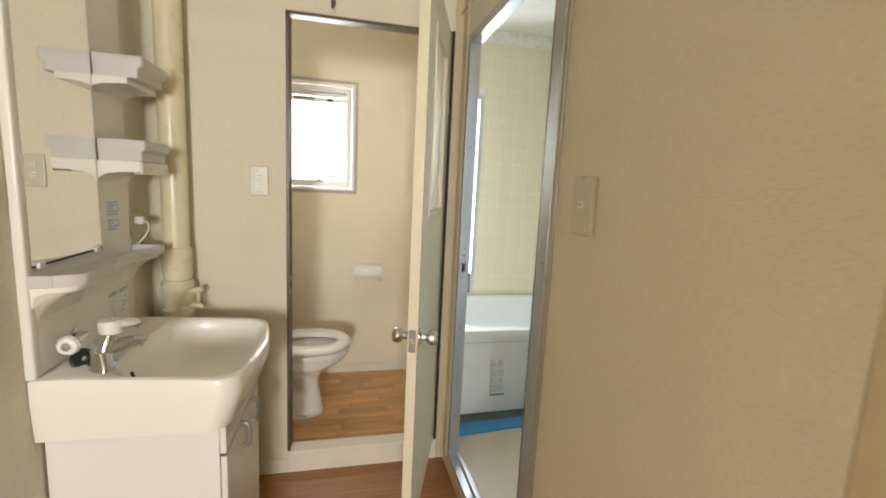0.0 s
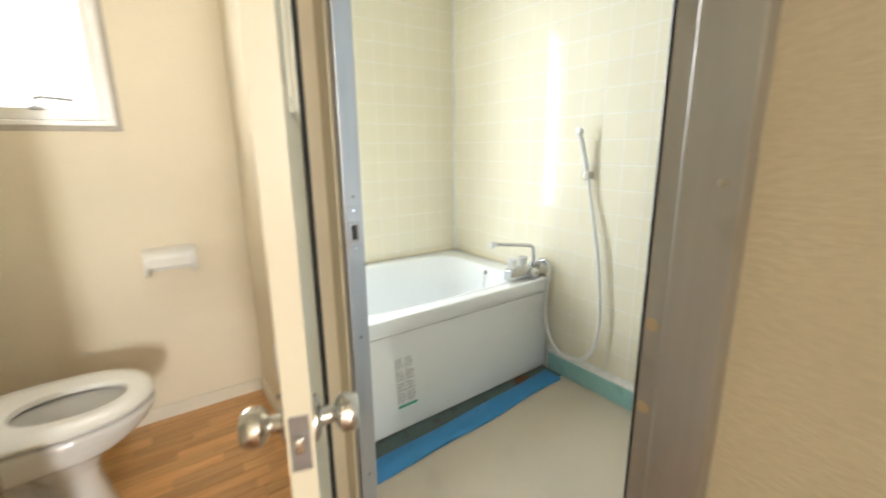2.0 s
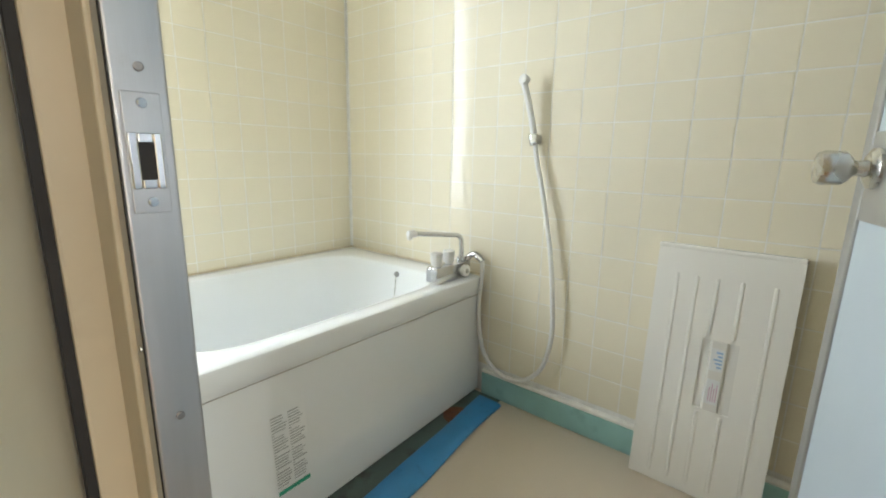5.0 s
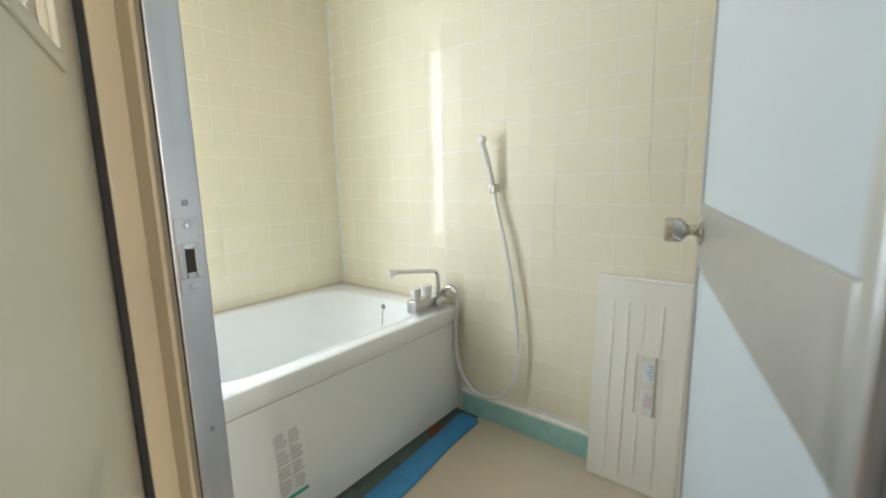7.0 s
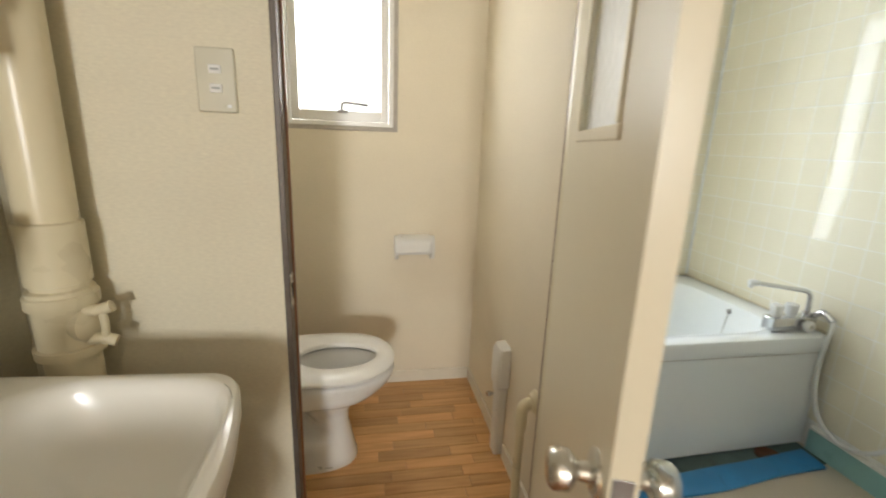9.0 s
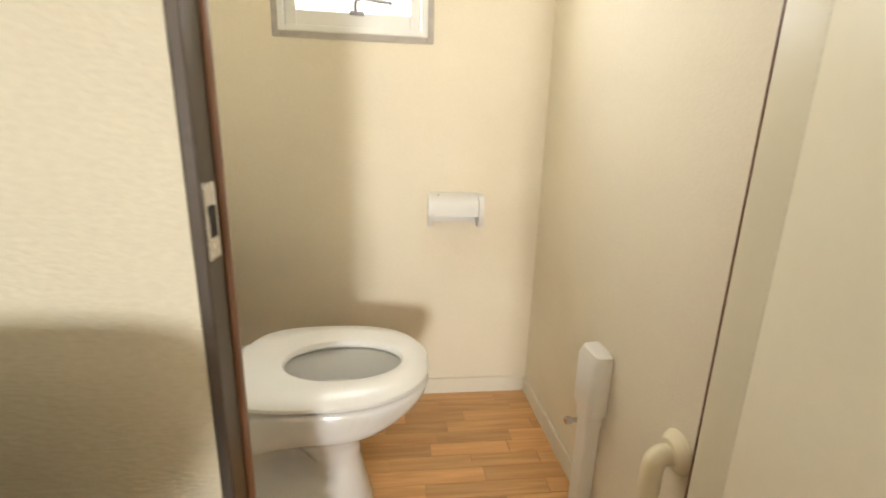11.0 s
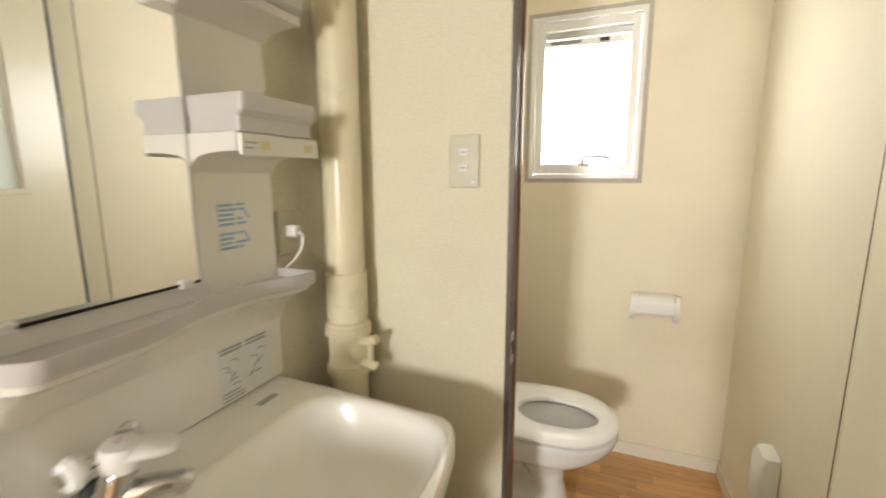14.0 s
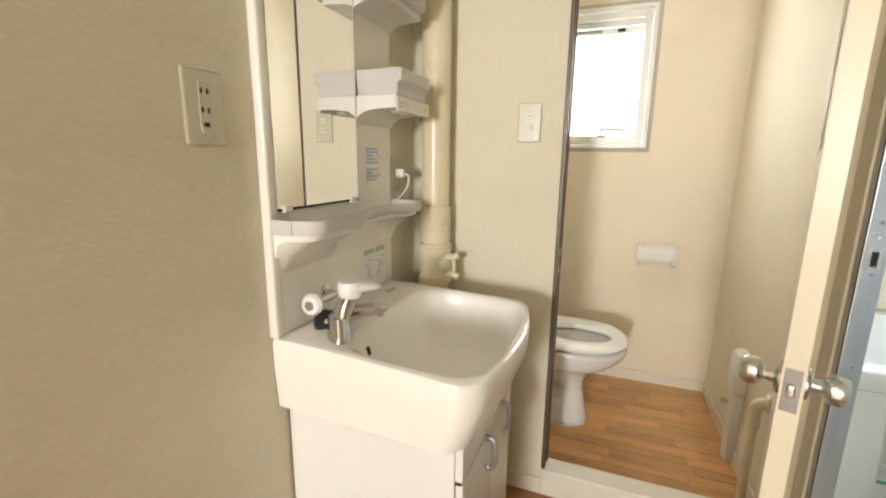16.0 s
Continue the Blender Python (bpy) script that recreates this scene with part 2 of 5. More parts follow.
def box(x0, y0, z0, x1, y1, z1, bevel=0.0, seg=2, bm=None):
    keep = bm or bmesh.new()
    b = bmesh.new()
    r = bmesh.ops.create_cube(b, size=1)
    bmesh.ops.scale(b, verts=b.verts, vec=(abs(x1 - x0), abs(y1 - y0), abs(z1 - z0)))
    bmesh.ops.translate(b, verts=b.verts, vec=((x0 + x1) / 2, (y0 + y1) / 2, (z0 + z1) / 2))
    if bevel:
        bmesh.ops.bevel(b, geom=b.edges[:], offset=bevel, segments=seg, profile=0.5, affect="EDGES")
    me = bpy.data.meshes.new("tmp")
    b.to_mesh(me)
    b.free()
    keep.from_mesh(me)
    bpy.data.meshes.remove(me)
    return keep


def loft(rings, cap=True, closed=True, bm=None, first=True):
    """Skins a row of rings, each the same count of points."""
    bm = bm or bmesh.new()
    rows = [[bm.verts.new(p) for p in r] for r in rings]
    k = len(rows[0])
    for a, b in zip(rows, rows[1:]):
        for i in range(k if closed else k - 1):
            j = (i + 1) % k
            bm.faces.new((a[i], a[j], b[j], b[i]))
    if cap:
        if first:
            bm.faces.new(rows[0][::-1])
        bm.faces.new(rows[-1])
    return bm


def circle(c, r, axis, n=24, ry=None):
    """A ring of points about the centre c, square to the axis."""
    q = Vector(axis).normalized().to_track_quat("Z", "Y")
    return [Vector(c) + q @ Vector((r * math.cos(2 * math.pi * i / n), (ry or r) * math.sin(2 * math.pi * i / n), 0)) for i in range(n)]


def turned(c, axis, profile, n=24, bm=None):
    """A turned body: rows of (distance along the axis, radius)."""
    ax = Vector(axis).normalized()
    return loft([circle(Vector(c) + ax * d, max(r, 1e-4), axis, n) for d, r in profile], bm=bm)


def tube(points, r, n=12, bm=None, smooth_steps=6):
    """A round hose or rod through points, smoothed."""
    p = [Vector(v) for v in points]
    if smooth_steps > 1:
        out = []
        for i in range(len(p) - 1):
            a, b, c, d = p[max(i - 1, 0)], p[i], p[i + 1], p[min(i + 2, len(p) - 1)]
            for s in range(smooth_steps):
                t = s / smooth_steps
                out.append(0.5 * ((2 * b) + (c - a) * t + (2 * a - 5 * b + 4 * c - d) * t * t + (3 * b - a - 3 * c + d) * t ** 3))
        p = out + [p[-1]]
    rings, prev = [], None
    for i, v in enumerate(p):
        t = (p[min(i + 1, len(p) - 1)] - p[max(i - 1, 0)]).normalized()
        if prev is None:
            u = t.orthogonal().normalized()
        else:
            u = (prev - t * prev.dot(t)).normalized()
        prev = u
        w = t.cross(u)
        rings.append([v + r * (math.cos(2 * math.pi * k / n) * u + math.sin(2 * math.pi * k / n) * w) for k in range(n)])
    return loft(rings, bm=bm)


def rounded(x0, y0, x1, y1, r, z, n=6):
    """A rounded rectangle at height z, counter-clockwise; r is one radius or four (x0y0, x1y0, x1y1, x0y1)."""
    rs = r if isinstance(r, (tuple, list)) else (r,) * 4
    out = []
    for (cx, cy, a0), q in zip(((x0, y0, 180), (x1, y0, 270), (x1, y1, 0), (x0, y1, 90)), rs):
        ox, oy = cx + (q if cx == x0 else -q), cy + (q if cy == y0 else -q)
        for i in range(n + 1):
            a = radians(a0 + 90 * i / n)
            out.append(Vector((ox + q * math.cos(a), oy + q * math.sin(a), z)))
    return out


def wall(name, axis, at, thick, u0, u1, z0, z1, mat, label, holes=(), category="wall"):
    """A wall square to an axis with holes (u0, u1, z0, z1) through it; at: the face's place, thick may be negative."""
    us = sorted({u0, u1, *[v for h in holes for v in h[:2]]})
    zs = sorted({z0, z1, *[v for h in holes for v in h[2:]]})
    solid = {}
    for i in range(len(us) - 1):
        for j in range(len(zs) - 1):
            u, z = (us[i] + us[i + 1]) / 2, (zs[j] + zs[j + 1]) / 2
            solid[i, j] = not any(h[0] < u < h[1] and h[2] < z < h[3] for h in holes)
    bm = bmesh.new()

    def v(u, z, d):
        return bm.verts.new((at + d, u, z) if axis == "x" else (u, at + d, z))

    def quad(*p):
        bm.faces.new([v(*q) for q in p])

    for (i, j), s in solid.items():
        if not s:
            continue
        a, b, c, d = us[i], us[i + 1], zs[j], zs[j + 1]
        for t in (0, thick):
            quad((a, c, t), (b, c, t), (b, d, t), (a, d, t))
        for di, dj, e in ((-1, 0, ((a, c), (a, d))), (1, 0, ((b, c), (b, d))), (0, -1, ((a, c), (b, c))), (0, 1, ((a, d), (b, d)))):
            if not solid.get((i + di, j + dj), False):
                quad((*e[0], 0), (*e[1], 0), (*e[1], thick), (*e[0], thick))
    bmesh.ops.remove_doubles(bm, verts=bm.verts, dist=1e-5)
    ob = part(name, bm, mat)
    return tagged(ob, label, category, kind="structure")


def slab(name, x0, y0, z0, x1, y1, z1, mat, label, category, bevel=0.0):
    return tagged(part(name, box(x0, y0, z0, x1, y1, z1, bevel), mat), label, category, kind="structure")

# ---- the large structure ----
XL, XR, YB, YT = -1.353, 0.0, 1.178, 1.136      # left wall, right wall, bath's and toilet's far walls
XB, ZC, YE, YN = 1.322, 2.62, -1.745, -2.55     # bath's tiled wall, ceiling, end of the right wall, rear end of the washroom
BF = 0.055                                      # bath floor
slab("floor", -2.7, YN - 3.0, -0.12, 2.2, 0.05, -0.006, PLANKS, "brown wooden plank floor of the washroom", "floor")
slab("floor_2", XL - 0.1, 0.05, -0.12, 0.06, YT + 0.1, -0.006, STRIPS, "oak strip floor of the toilet", "floor")
slab("floor_3", 0.044, -1.2, -0.005, XB + 0.1, YB + 0.1, BF, VINYL, "beige sheet vinyl floor of the bathroom", "floor")
wall("wall_west", "x", XL, -0.12, -2.3, YT + 0.1, -0.1, ZC, PAPER, "cream textured wallpaper on the wall behind the washstand")
wall("wall_north", "y", 0.0, 0.06, XL, 0.0, -0.1, ZC, PAPER, "cream wallpapered wall with the toilet doorway",
     [(-0.80, -0.052, -0.2, 2.15)])
wall("wall_east", "x", 0.0, 0.022, YE, 0.0, -0.1, ZC, PAPER, "cream ribbed wallpaper on the wall with the bathroom doorway",
     [(-1.015, -0.085, 0.055, 2.115)])
wall("wall_bath_west", "x", 0.022, 0.022, -1.2, YB, 0.0, ZC, TILE, "cream tiled bathroom side wall", [(-1.015, -0.085, 0.055, 2.115)])
wall("wall_toilet_north", "y", YT, 0.13, XL, -0.025, -0.1, ZC, PAPER_PALE, "cream wallpapered toilet wall with a small window",
     [(-0.975, -0.475, 1.372, 2.115)])
wall("wall_toilet_east", "x", -0.025, 0.045, 0.06, YT + 0.13, -0.1, ZC, PAPER_PALE, "cream wallpapered side wall of the toilet")
wall("wall_bath_north", "y", YB, 0.10, 0.02, XB + 0.1, 0.0, ZC, GROUT, "cream tiled bathroom wall behind the tub", [(0.17, 0.478, 0.66, 2.13)])
wall("wall_bath_east", "x", XB, 0.10, -1.2, YB, 0.0, ZC, GROUT, "cream glazed tile wall with white joints")
wall("wall_bath_south", "y", -1.2, -0.1, 0.03, XB + 0.1, 0.0, ZC, TILE, "cream tiled bathroom end wall")
slab("ceiling", -2.7, YN - 3.0, ZC, 2.2, 0.05, ZC + 0.1, CEIL, "plain off-white ceiling", "ceiling")
slab("ceiling_2", XL - 0.1, 0.05, ZC, 0.06, YT + 0.2, ZC + 0.1, CEIL, "plain off-white toilet ceiling", "ceiling")
slab("ceiling_3", 0.03, -1.3, ZC - 0.004, XB + 0.1, YB + 0.2, ZC + 0.1, CEIL, "plain off-white bathroom ceiling", "ceiling")
# the room behind, closed, with its balcony opening and an added side opening for fill
wall("wall_rear_west", "x", -2.6, -0.1, YN - 3.0, -2.2, -0.1, ZC, PAPER, "plain cream side wall of the room behind")
wall("wall_rear_north_west", "y", -2.3, 0.05, -2.6, XL - 0.1, -0.1, ZC, PAPER, "plain cream wall of the room behind")
wall("wall_rear", "y", YN - 3.0, -0.12, -2.7, 2.2, -0.1, ZC, PAPER, "plain cream wall of the room behind", [(-1.44, -0.86, 1.12, 1.86)])
# the unseen opening here is added to let the side fill lamp in
wall("wall_rear_east", "x", 2.1, 0.1, YN - 3.0, -1.3, -0.1, ZC, PAPER, "plain cream side wall of the room behind", [(-4.9, -3.3, 0.75, 2.15)])
wall("wall_rear_north", "y", -1.30, -0.05, 0.022, 2.1, -0.1, ZC, PAPER, "plain cream partition of the room behind")

# unseen partition, added to keep direct rear light off the east wall
wall("wall_south", "y", -2.40, -0.08, -0.42, 2.1, -0.1, ZC, PAPER, "unseen plain cream partition added to shade the right wall")
area("daylight_rear", (-1.15, YN - 3.11, 1.49), (-1.15, 0, 1.49), 0.56, 0.72, 163, (1.0, 0.995, 0.965))
# the side lamp is added fill: its bounce lifts the washroom's ambient
area("daylight_side", (2.22, -4.1, 1.45), (0, -4.1, 1.2), 1.6, 1.4, 106, (1.0, 0.995, 0.965))
area("daylight_toilet", (-0.725, YT + 0.15, 1.74), (-0.725, 0, 1.74), 0.62, 0.86, 34, (1.0, 0.99, 0.97))
area("daylight_bath", (0.325, YB + 0.088, 1.42), (0.325, 0, 1.42), 0.30, 1.34, 41, (0.77, 0.87, 1.0))


def backdrop(name, x0, x1, z0, z1, y, strength):
    """The glaring sky close outside a window."""
    m = bpy.data.materials.new("glare")
    m.use_nodes = True
    n, l = m.node_tree.nodes, m.node_tree.links
    n.remove(n["Principled BSDF"])
    e = n.new("ShaderNodeEmission")
    e.inputs[0].default_value, e.inputs[1].default_value = (1.0, 0.99, 0.97, 1), strength
    l.new(e.outputs[0], n["Material Output"].inputs[0])
    bm = bmesh.new()
    bm.faces.new([bm.verts.new(p) for p in ((x0, y, z0), (x1, y, z0), (x1, y, z1), (x0, y, z1))])
    return tagged(part(name, bm, m), "plain white overcast sky outside the window", "backdrop", kind="structure")


backdrop("backdrop_1", -2.2, 0.3, 0.2, 4.0, 2.2, 2.2)
backdrop("backdrop_2", 0.32, 2.4, 0.0, 4.0, 2.25, 2.2)


def skirting(name, x0, y0, x1, y1, z0, z1, mat=SKIRT, label="cream painted skirting board"):
    return tagged(part(name, box(x0, y0, z0, x1, y1, z1, 0.003), mat), label, "baseboard", kind="structure")


skirting("baseboard_north", -1.30, -0.010, -0.80, -0.0005, -0.006, 0.068)
skirting("baseboard_east", -0.012, YE, -0.0005, -0.012, -0.006, 0.06, TRIM)
skirting("baseboard_west", XL + 0.0005, YN, XL + 0.01, -0.80, -0.006, 0.068)
skirting("baseboard_toilet_north", XL + 0.01, YT - 0.012, -0.037, YT - 0.0005, -0.006, 0.066)
skirting("baseboard_toilet_east", -0.037, 0.58, -0.0255, YT - 0.012, -0.006, 0.066)
skirting("baseboard_toilet_east_front", -0.037, 0.137, -0.0255, 0.475, -0.006, 0.066)

# toilet doorway: threshold, dark metal stop, brown wooden jamb
tj = thing("door_frame_1", (-0.80, 0.045, 0), "toilet door frame with brown wooden jamb and cream threshold", "door frame", kind="structure")
part("threshold", box(-0.80, -0.012, -0.004, -0.0505, 0.075, 0.108, 0.006), SKIRT, tj, "cream painted wooden threshold")
part("jamb", box(-0.800, 0.0, 0.108, -0.786, 0.046, 2.15, 0.002), BRONZE, tj, "dark bronze metal jamb strip")
part("jamb", box(-0.800, 0.046, 0.108, -0.781, 0.062, 2.15, 0.004), JAMBWOOD, tj, "brown wooden jamb edge")
part("jamb", box(-0.050, 0.040, 0.108, -0.0255, 0.130, 2.15, 0.002), PAINT, tj, "cream jamb on the hinge side")
part("jamb_edge", box(-0.0505, 0.1305, 0.0, -0.0255, 0.1345, 2.15, 0.001), JAMBWOOD, tj, "thin brown line along the jamb")
# gap and its shadow by the hinge jamb, drawn as one dark strip
part("jamb_gap", box(-0.0632, -0.0125, 0.108, -0.0525, 0.039, 2.15, 0.001), DARK, tj, "dark strip standing in for the shaded gap of the jamb rebate")
part("head", box(-0.800, 0.0, 2.136, -0.052, 0.062, 2.15, 0.002), BRONZE, tj, "dark head strip")
sp = part("strike_plate", box(-0.787, 0.006, 0.90, -0.7845, 0.036, 0.985, 0.001), STEEL, tj, "steel strike plate")
part("latch_hole", box(-0.7846, 0.013, 0.925, -0.7835, 0.029, 0.96), DARK, sp)
part("post", box(-0.052, -0.014, 0.0, -0.0005, -0.0005, 2.30, 0.004), TRIM, tj, "cream painted wooden post")

# bathroom doorway: aluminium frame in the east wall
bj = thing("door_frame_2", (0.03, -0.5, 0.06), "aluminium bathroom door frame with screws", "door frame", kind="structure")
part("post", box(-0.014, -0.083, 0.055, 0.0, -0.016, 2.30, 0.004), TRIM, bj, "cream painted wooden trim")
for y0, y1 in ((-0.118, -0.0835), (-1.022, -0.936)):
    st = part("stile", box(-0.008, y0, 0.058, 0.044, y1, 2.112, 0.003), ALU, bj)
    ye = y0 if y0 > -0.5 else y1
    s = -1 if y0 > -0.5 else 1
    part("seal", box(-0.0095, ye - s * 0.004 - 0.0015, 0.11, -0.0075, ye - s * 0.004 + 0.0015, 2.07, 0.001), DARK, bj, "dark rubber seal line")
    if s > 0:
        part("raised_face", box(-0.020, -1.022, 0.058, -0.0075, -0.966, 2.112, 0.003), ALU, st)
        for z in (1.085, 0.985):
            part("glue_mark", turned((-0.0079, -0.950, z), (-1, 0, 0), ((0, 0.0075), (0.0006, 0.007)), 18), TRIM, st, "round yellowed glue mark")
    for z in (0.30, 0.753, 1.150, 1.62):
        part("screw", turned((0.018, ye + s * 0.0005, z), (0, s, 0), ((-0.001, 0.005), (0.0018, 0.0048), (0.0024, 0.003)), 12), ALU_DARK, st)
        part("screw", turned((-0.008 if s < 0 else -0.020, ye - s * (0.018 if s < 0 else 0.07), z + 0.09), (-1, 0, 0), ((-0.001, 0.0045), (0.0015, 0.0042), (0.002, 0.0025)), 12), STEEL, st)
part("head_rail", box(-0.008, -0.936, 2.072, 0.044, -0.118, 2.112, 0.003), ALU, bj)
sl = part("sill", box(-0.008, -0.936, 0.058, 0.060, -0.118, 0.084, 0.003), ALU, bj)
part("sill_ridge", box(0.030, -0.936, 0.084, 0.042, -0.118, 0.104, 0.002), ALU, sl)
pl = part("strike_plate", box(-0.002, -0.1212, 1.000, 0.034, -0.118, 1.125, 0.0012), ALU, bj, "aluminium strike plate with a dark slot")
for a in ((-0.001, 0.008, 1.026, 1.084), (0.022, 0.030, 1.026, 1.084), (0.008, 0.022, 1.026, 1.036), (0.008, 0.022, 1.074, 1.084)):
    part("slot_rim", box(a[0], -0.1246, a[2], a[1], -0.1208, a[3], 0.0015), CHROME, pl, "bright raised slot rim")
part("slot", box(0.008, -0.1222, 1.036, 0.022, -0.1211, 1.074), DARK, pl)
for z in (1.012, 1.114):
    part("screw", turned((0.016, -0.1211, z), (0, -1, 0), ((0, 0.0055), (0.0018, 0.005), (0.0022, 0.003)), 12), CHROME, pl)

# end of the east wall: door trim of the room behind
tr = thing("door_frame_3", (0.0, YE, 0), "cream painted door trim at the end of the wall", "door frame", kind="structure")
part("trim", box(-0.002, YE - 0.045, -0.006, 0.065, YE, ZC - 0.005, 0.004), TRIM, tr)

# ---- toilet door, ajar ----
HX, HY, DW = -0.064, 0.0, 0.718
td = thing("toilet_door", (HX, HY, 0.115), "cream painted flush door ajar with frosted pane and steel knobs", "door")
u0, u1 = 0.172, 0.545
leaf = bmesh.new()
d0, d1 = 0.0, 0.034
for a in ((HX - DW, HX - u1, 0.118, 2.130), (HX - u0, HX, 0.118, 2.130), (HX - u1, HX - u0, 0.118, 1.335), (HX - u1, HX - u0, 1.99, 2.130)):
    box(a[0], d0, a[2], a[1], d1, a[3], 0, bm=leaf)
bmesh.ops.remove_doubles(leaf, verts=leaf.verts, dist=1e-5)
lf = part("leaf", leaf, PAINT, td)
for k, (y0, y1) in enumerate(((-0.004, 0.005), (0.029, 0.038))):
    part("moulding", box(HX - u1 - 0.012, y0, 1.323, HX - u0 + 0.012, y1, 1.345, 0.003), PAINT, lf)
    part("moulding", box(HX - u1 - 0.004, y0, 1.980, HX - u0 + 0.004, y1, 1.996, 0.003), PAINT, lf)
    part("moulding", box(HX - u1 - 0.004, y0, 1.345, HX - u1 + 0.012, y1, 1.980, 0.003), PAINT, lf)
    part("moulding", box(HX - u0 - 0.012, y0, 1.345, HX - u0 + 0.004, y1, 1.980, 0.003), PAINT, lf)
part("pane", box(HX - u1 + 0.002, 0.014, 1.338, HX - u0 - 0.002, 0.019, 1.988), FROST, td, "frosted glass pane")
for s, y in ((-1, 0.0), (1, 0.034)):
    c = (HX - 0.664, y, 0.905)
    kn = part("knob", turned((c[0], y + s * 0.022, c[2]), (0, s, 0), ((0, 0.012), (0.004, 0.013), (0.008, 0.020), (0.014, 0.0265), (0.026, 0.0275), (0.034, 0.026), (0.039, 0.022), (0.041, 0.014), (0.0412, 0.004)), 28), STEEL, td, "round brushed steel knob", True)
    part("rose", turned((c[0], y, c[2]), (0, s, 0), ((0, 0.032), (0.004, 0.0315), (0.008, 0.026), (0.010, 0.014), (0.023, 0.012)), 28), STEEL, kn, "", True)
lp = part("latch_plate", box(HX - DW - 0.0016, 0.005, 0.865, HX - DW + 0.001, 0.030, 0.945, 0.0008), ALU_DARK, td, "worn steel latch plate")
part("latch_bolt", box(HX - DW - 0.010, 0.011, 0.895, HX - DW - 0.001, 0.024, 0.917, 0.003), STEEL, lp)
for z in (0.36, 1.80):
    hg = part("hinge", turned((HX + 0.004, -0.006, z - 0.05), (0, 0, 1), ((0, 0.005), (0.002, 0.006), (0.098, 0.006), (0.1, 0.005)), 14), STEEL, td, "steel butt hinge", True)
    part("hinge_leaf", box(HX - 0.028, -0.002, z - 0.048, HX + 0.002, 0.0005, z + 0.048, 0.0006), STEEL, hg)
td.rotation_euler = (0, 0, radians(71))

# ---- bathroom door, open inwards ----
bd = thing("bathroom_door", (0.052, -0.952, 0.11), "open pale blue bathroom door with aluminium edge and steel knob", "door")
BW = 0.80
part("panel", box(0.052 + 0.03, -0.952, 0.14, 0.052 + BW - 0.03, -0.927, 2.03, 0.001), BLUEDOOR, bd, "pale blue door panel")
for a in ((0.052, 0.082, 0.11, 2.06), (0.052 + BW - 0.03, 0.052 + BW, 0.11, 2.06)):
    part("edge_rail", box(a[0], -0.956, a[2], a[1], -0.923, a[3], 0.003), ALU, bd, "aluminium edge rail")
for z0, z1 in ((0.11, 0.14), (2.03, 2.06)):
    part("cross_rail", box(0.082, -0.956, z0, 0.052 + BW - 0.03, -0.923, z1, 0.003), ALU, bd, "aluminium cross rail")
part("middle_band", box(0.082, -0.9555, 0.98, 0.052 + BW - 0.03, -0.9235, 1.115, 0.002), ALU, bd, "aluminium middle band")
for s, y in ((1, -0.923), (-1, -0.956)):
    c = (0.052 + BW - 0.055, y, 1.06)
    kn = part("knob", turned((c[0], y + s * 0.022, c[2]), (0, s, 0), ((0, 0.011), (0.004, 0.013), (0.010, 0.021), (0.016, 0.0255), (0.040, 0.0265), (0.046, 0.024), (0.048, 0.012), (0.0482, 0.004)), 28), STEEL, bd, "brushed steel knob", True)
    part("rose", turned((c[0], y, c[2]), (0, s, 0), ((0, 0.031), (0.004, 0.0305), (0.008, 0.024), (0.010, 0.013), (0.023, 0.011)), 28), STEEL, kn, "", True)
part("latch_plate", box(0.052 + BW - 0.001, -0.951, 1.01, 0.052 + BW + 0.0016, -0.928, 1.12, 0.0008), STEEL, bd, "steel latch plate")
bd.rotation_euler = (0, 0, radians(14.2))

# ---- bathroom ----
def superring(cx, cy, a, b, z, e, n=48):
    """A squarish ring (superellipse)."""
    out = []
    for i in range(n):
        t = 2 * math.pi * i / n
        c, s = math.cos(t), math.sin(t)
        out.append(Vector((cx + a * math.copysign(abs(c) ** (2 / e), c), cy + b * math.copysign(abs(s) ** (2 / e), s), z)))
    return out


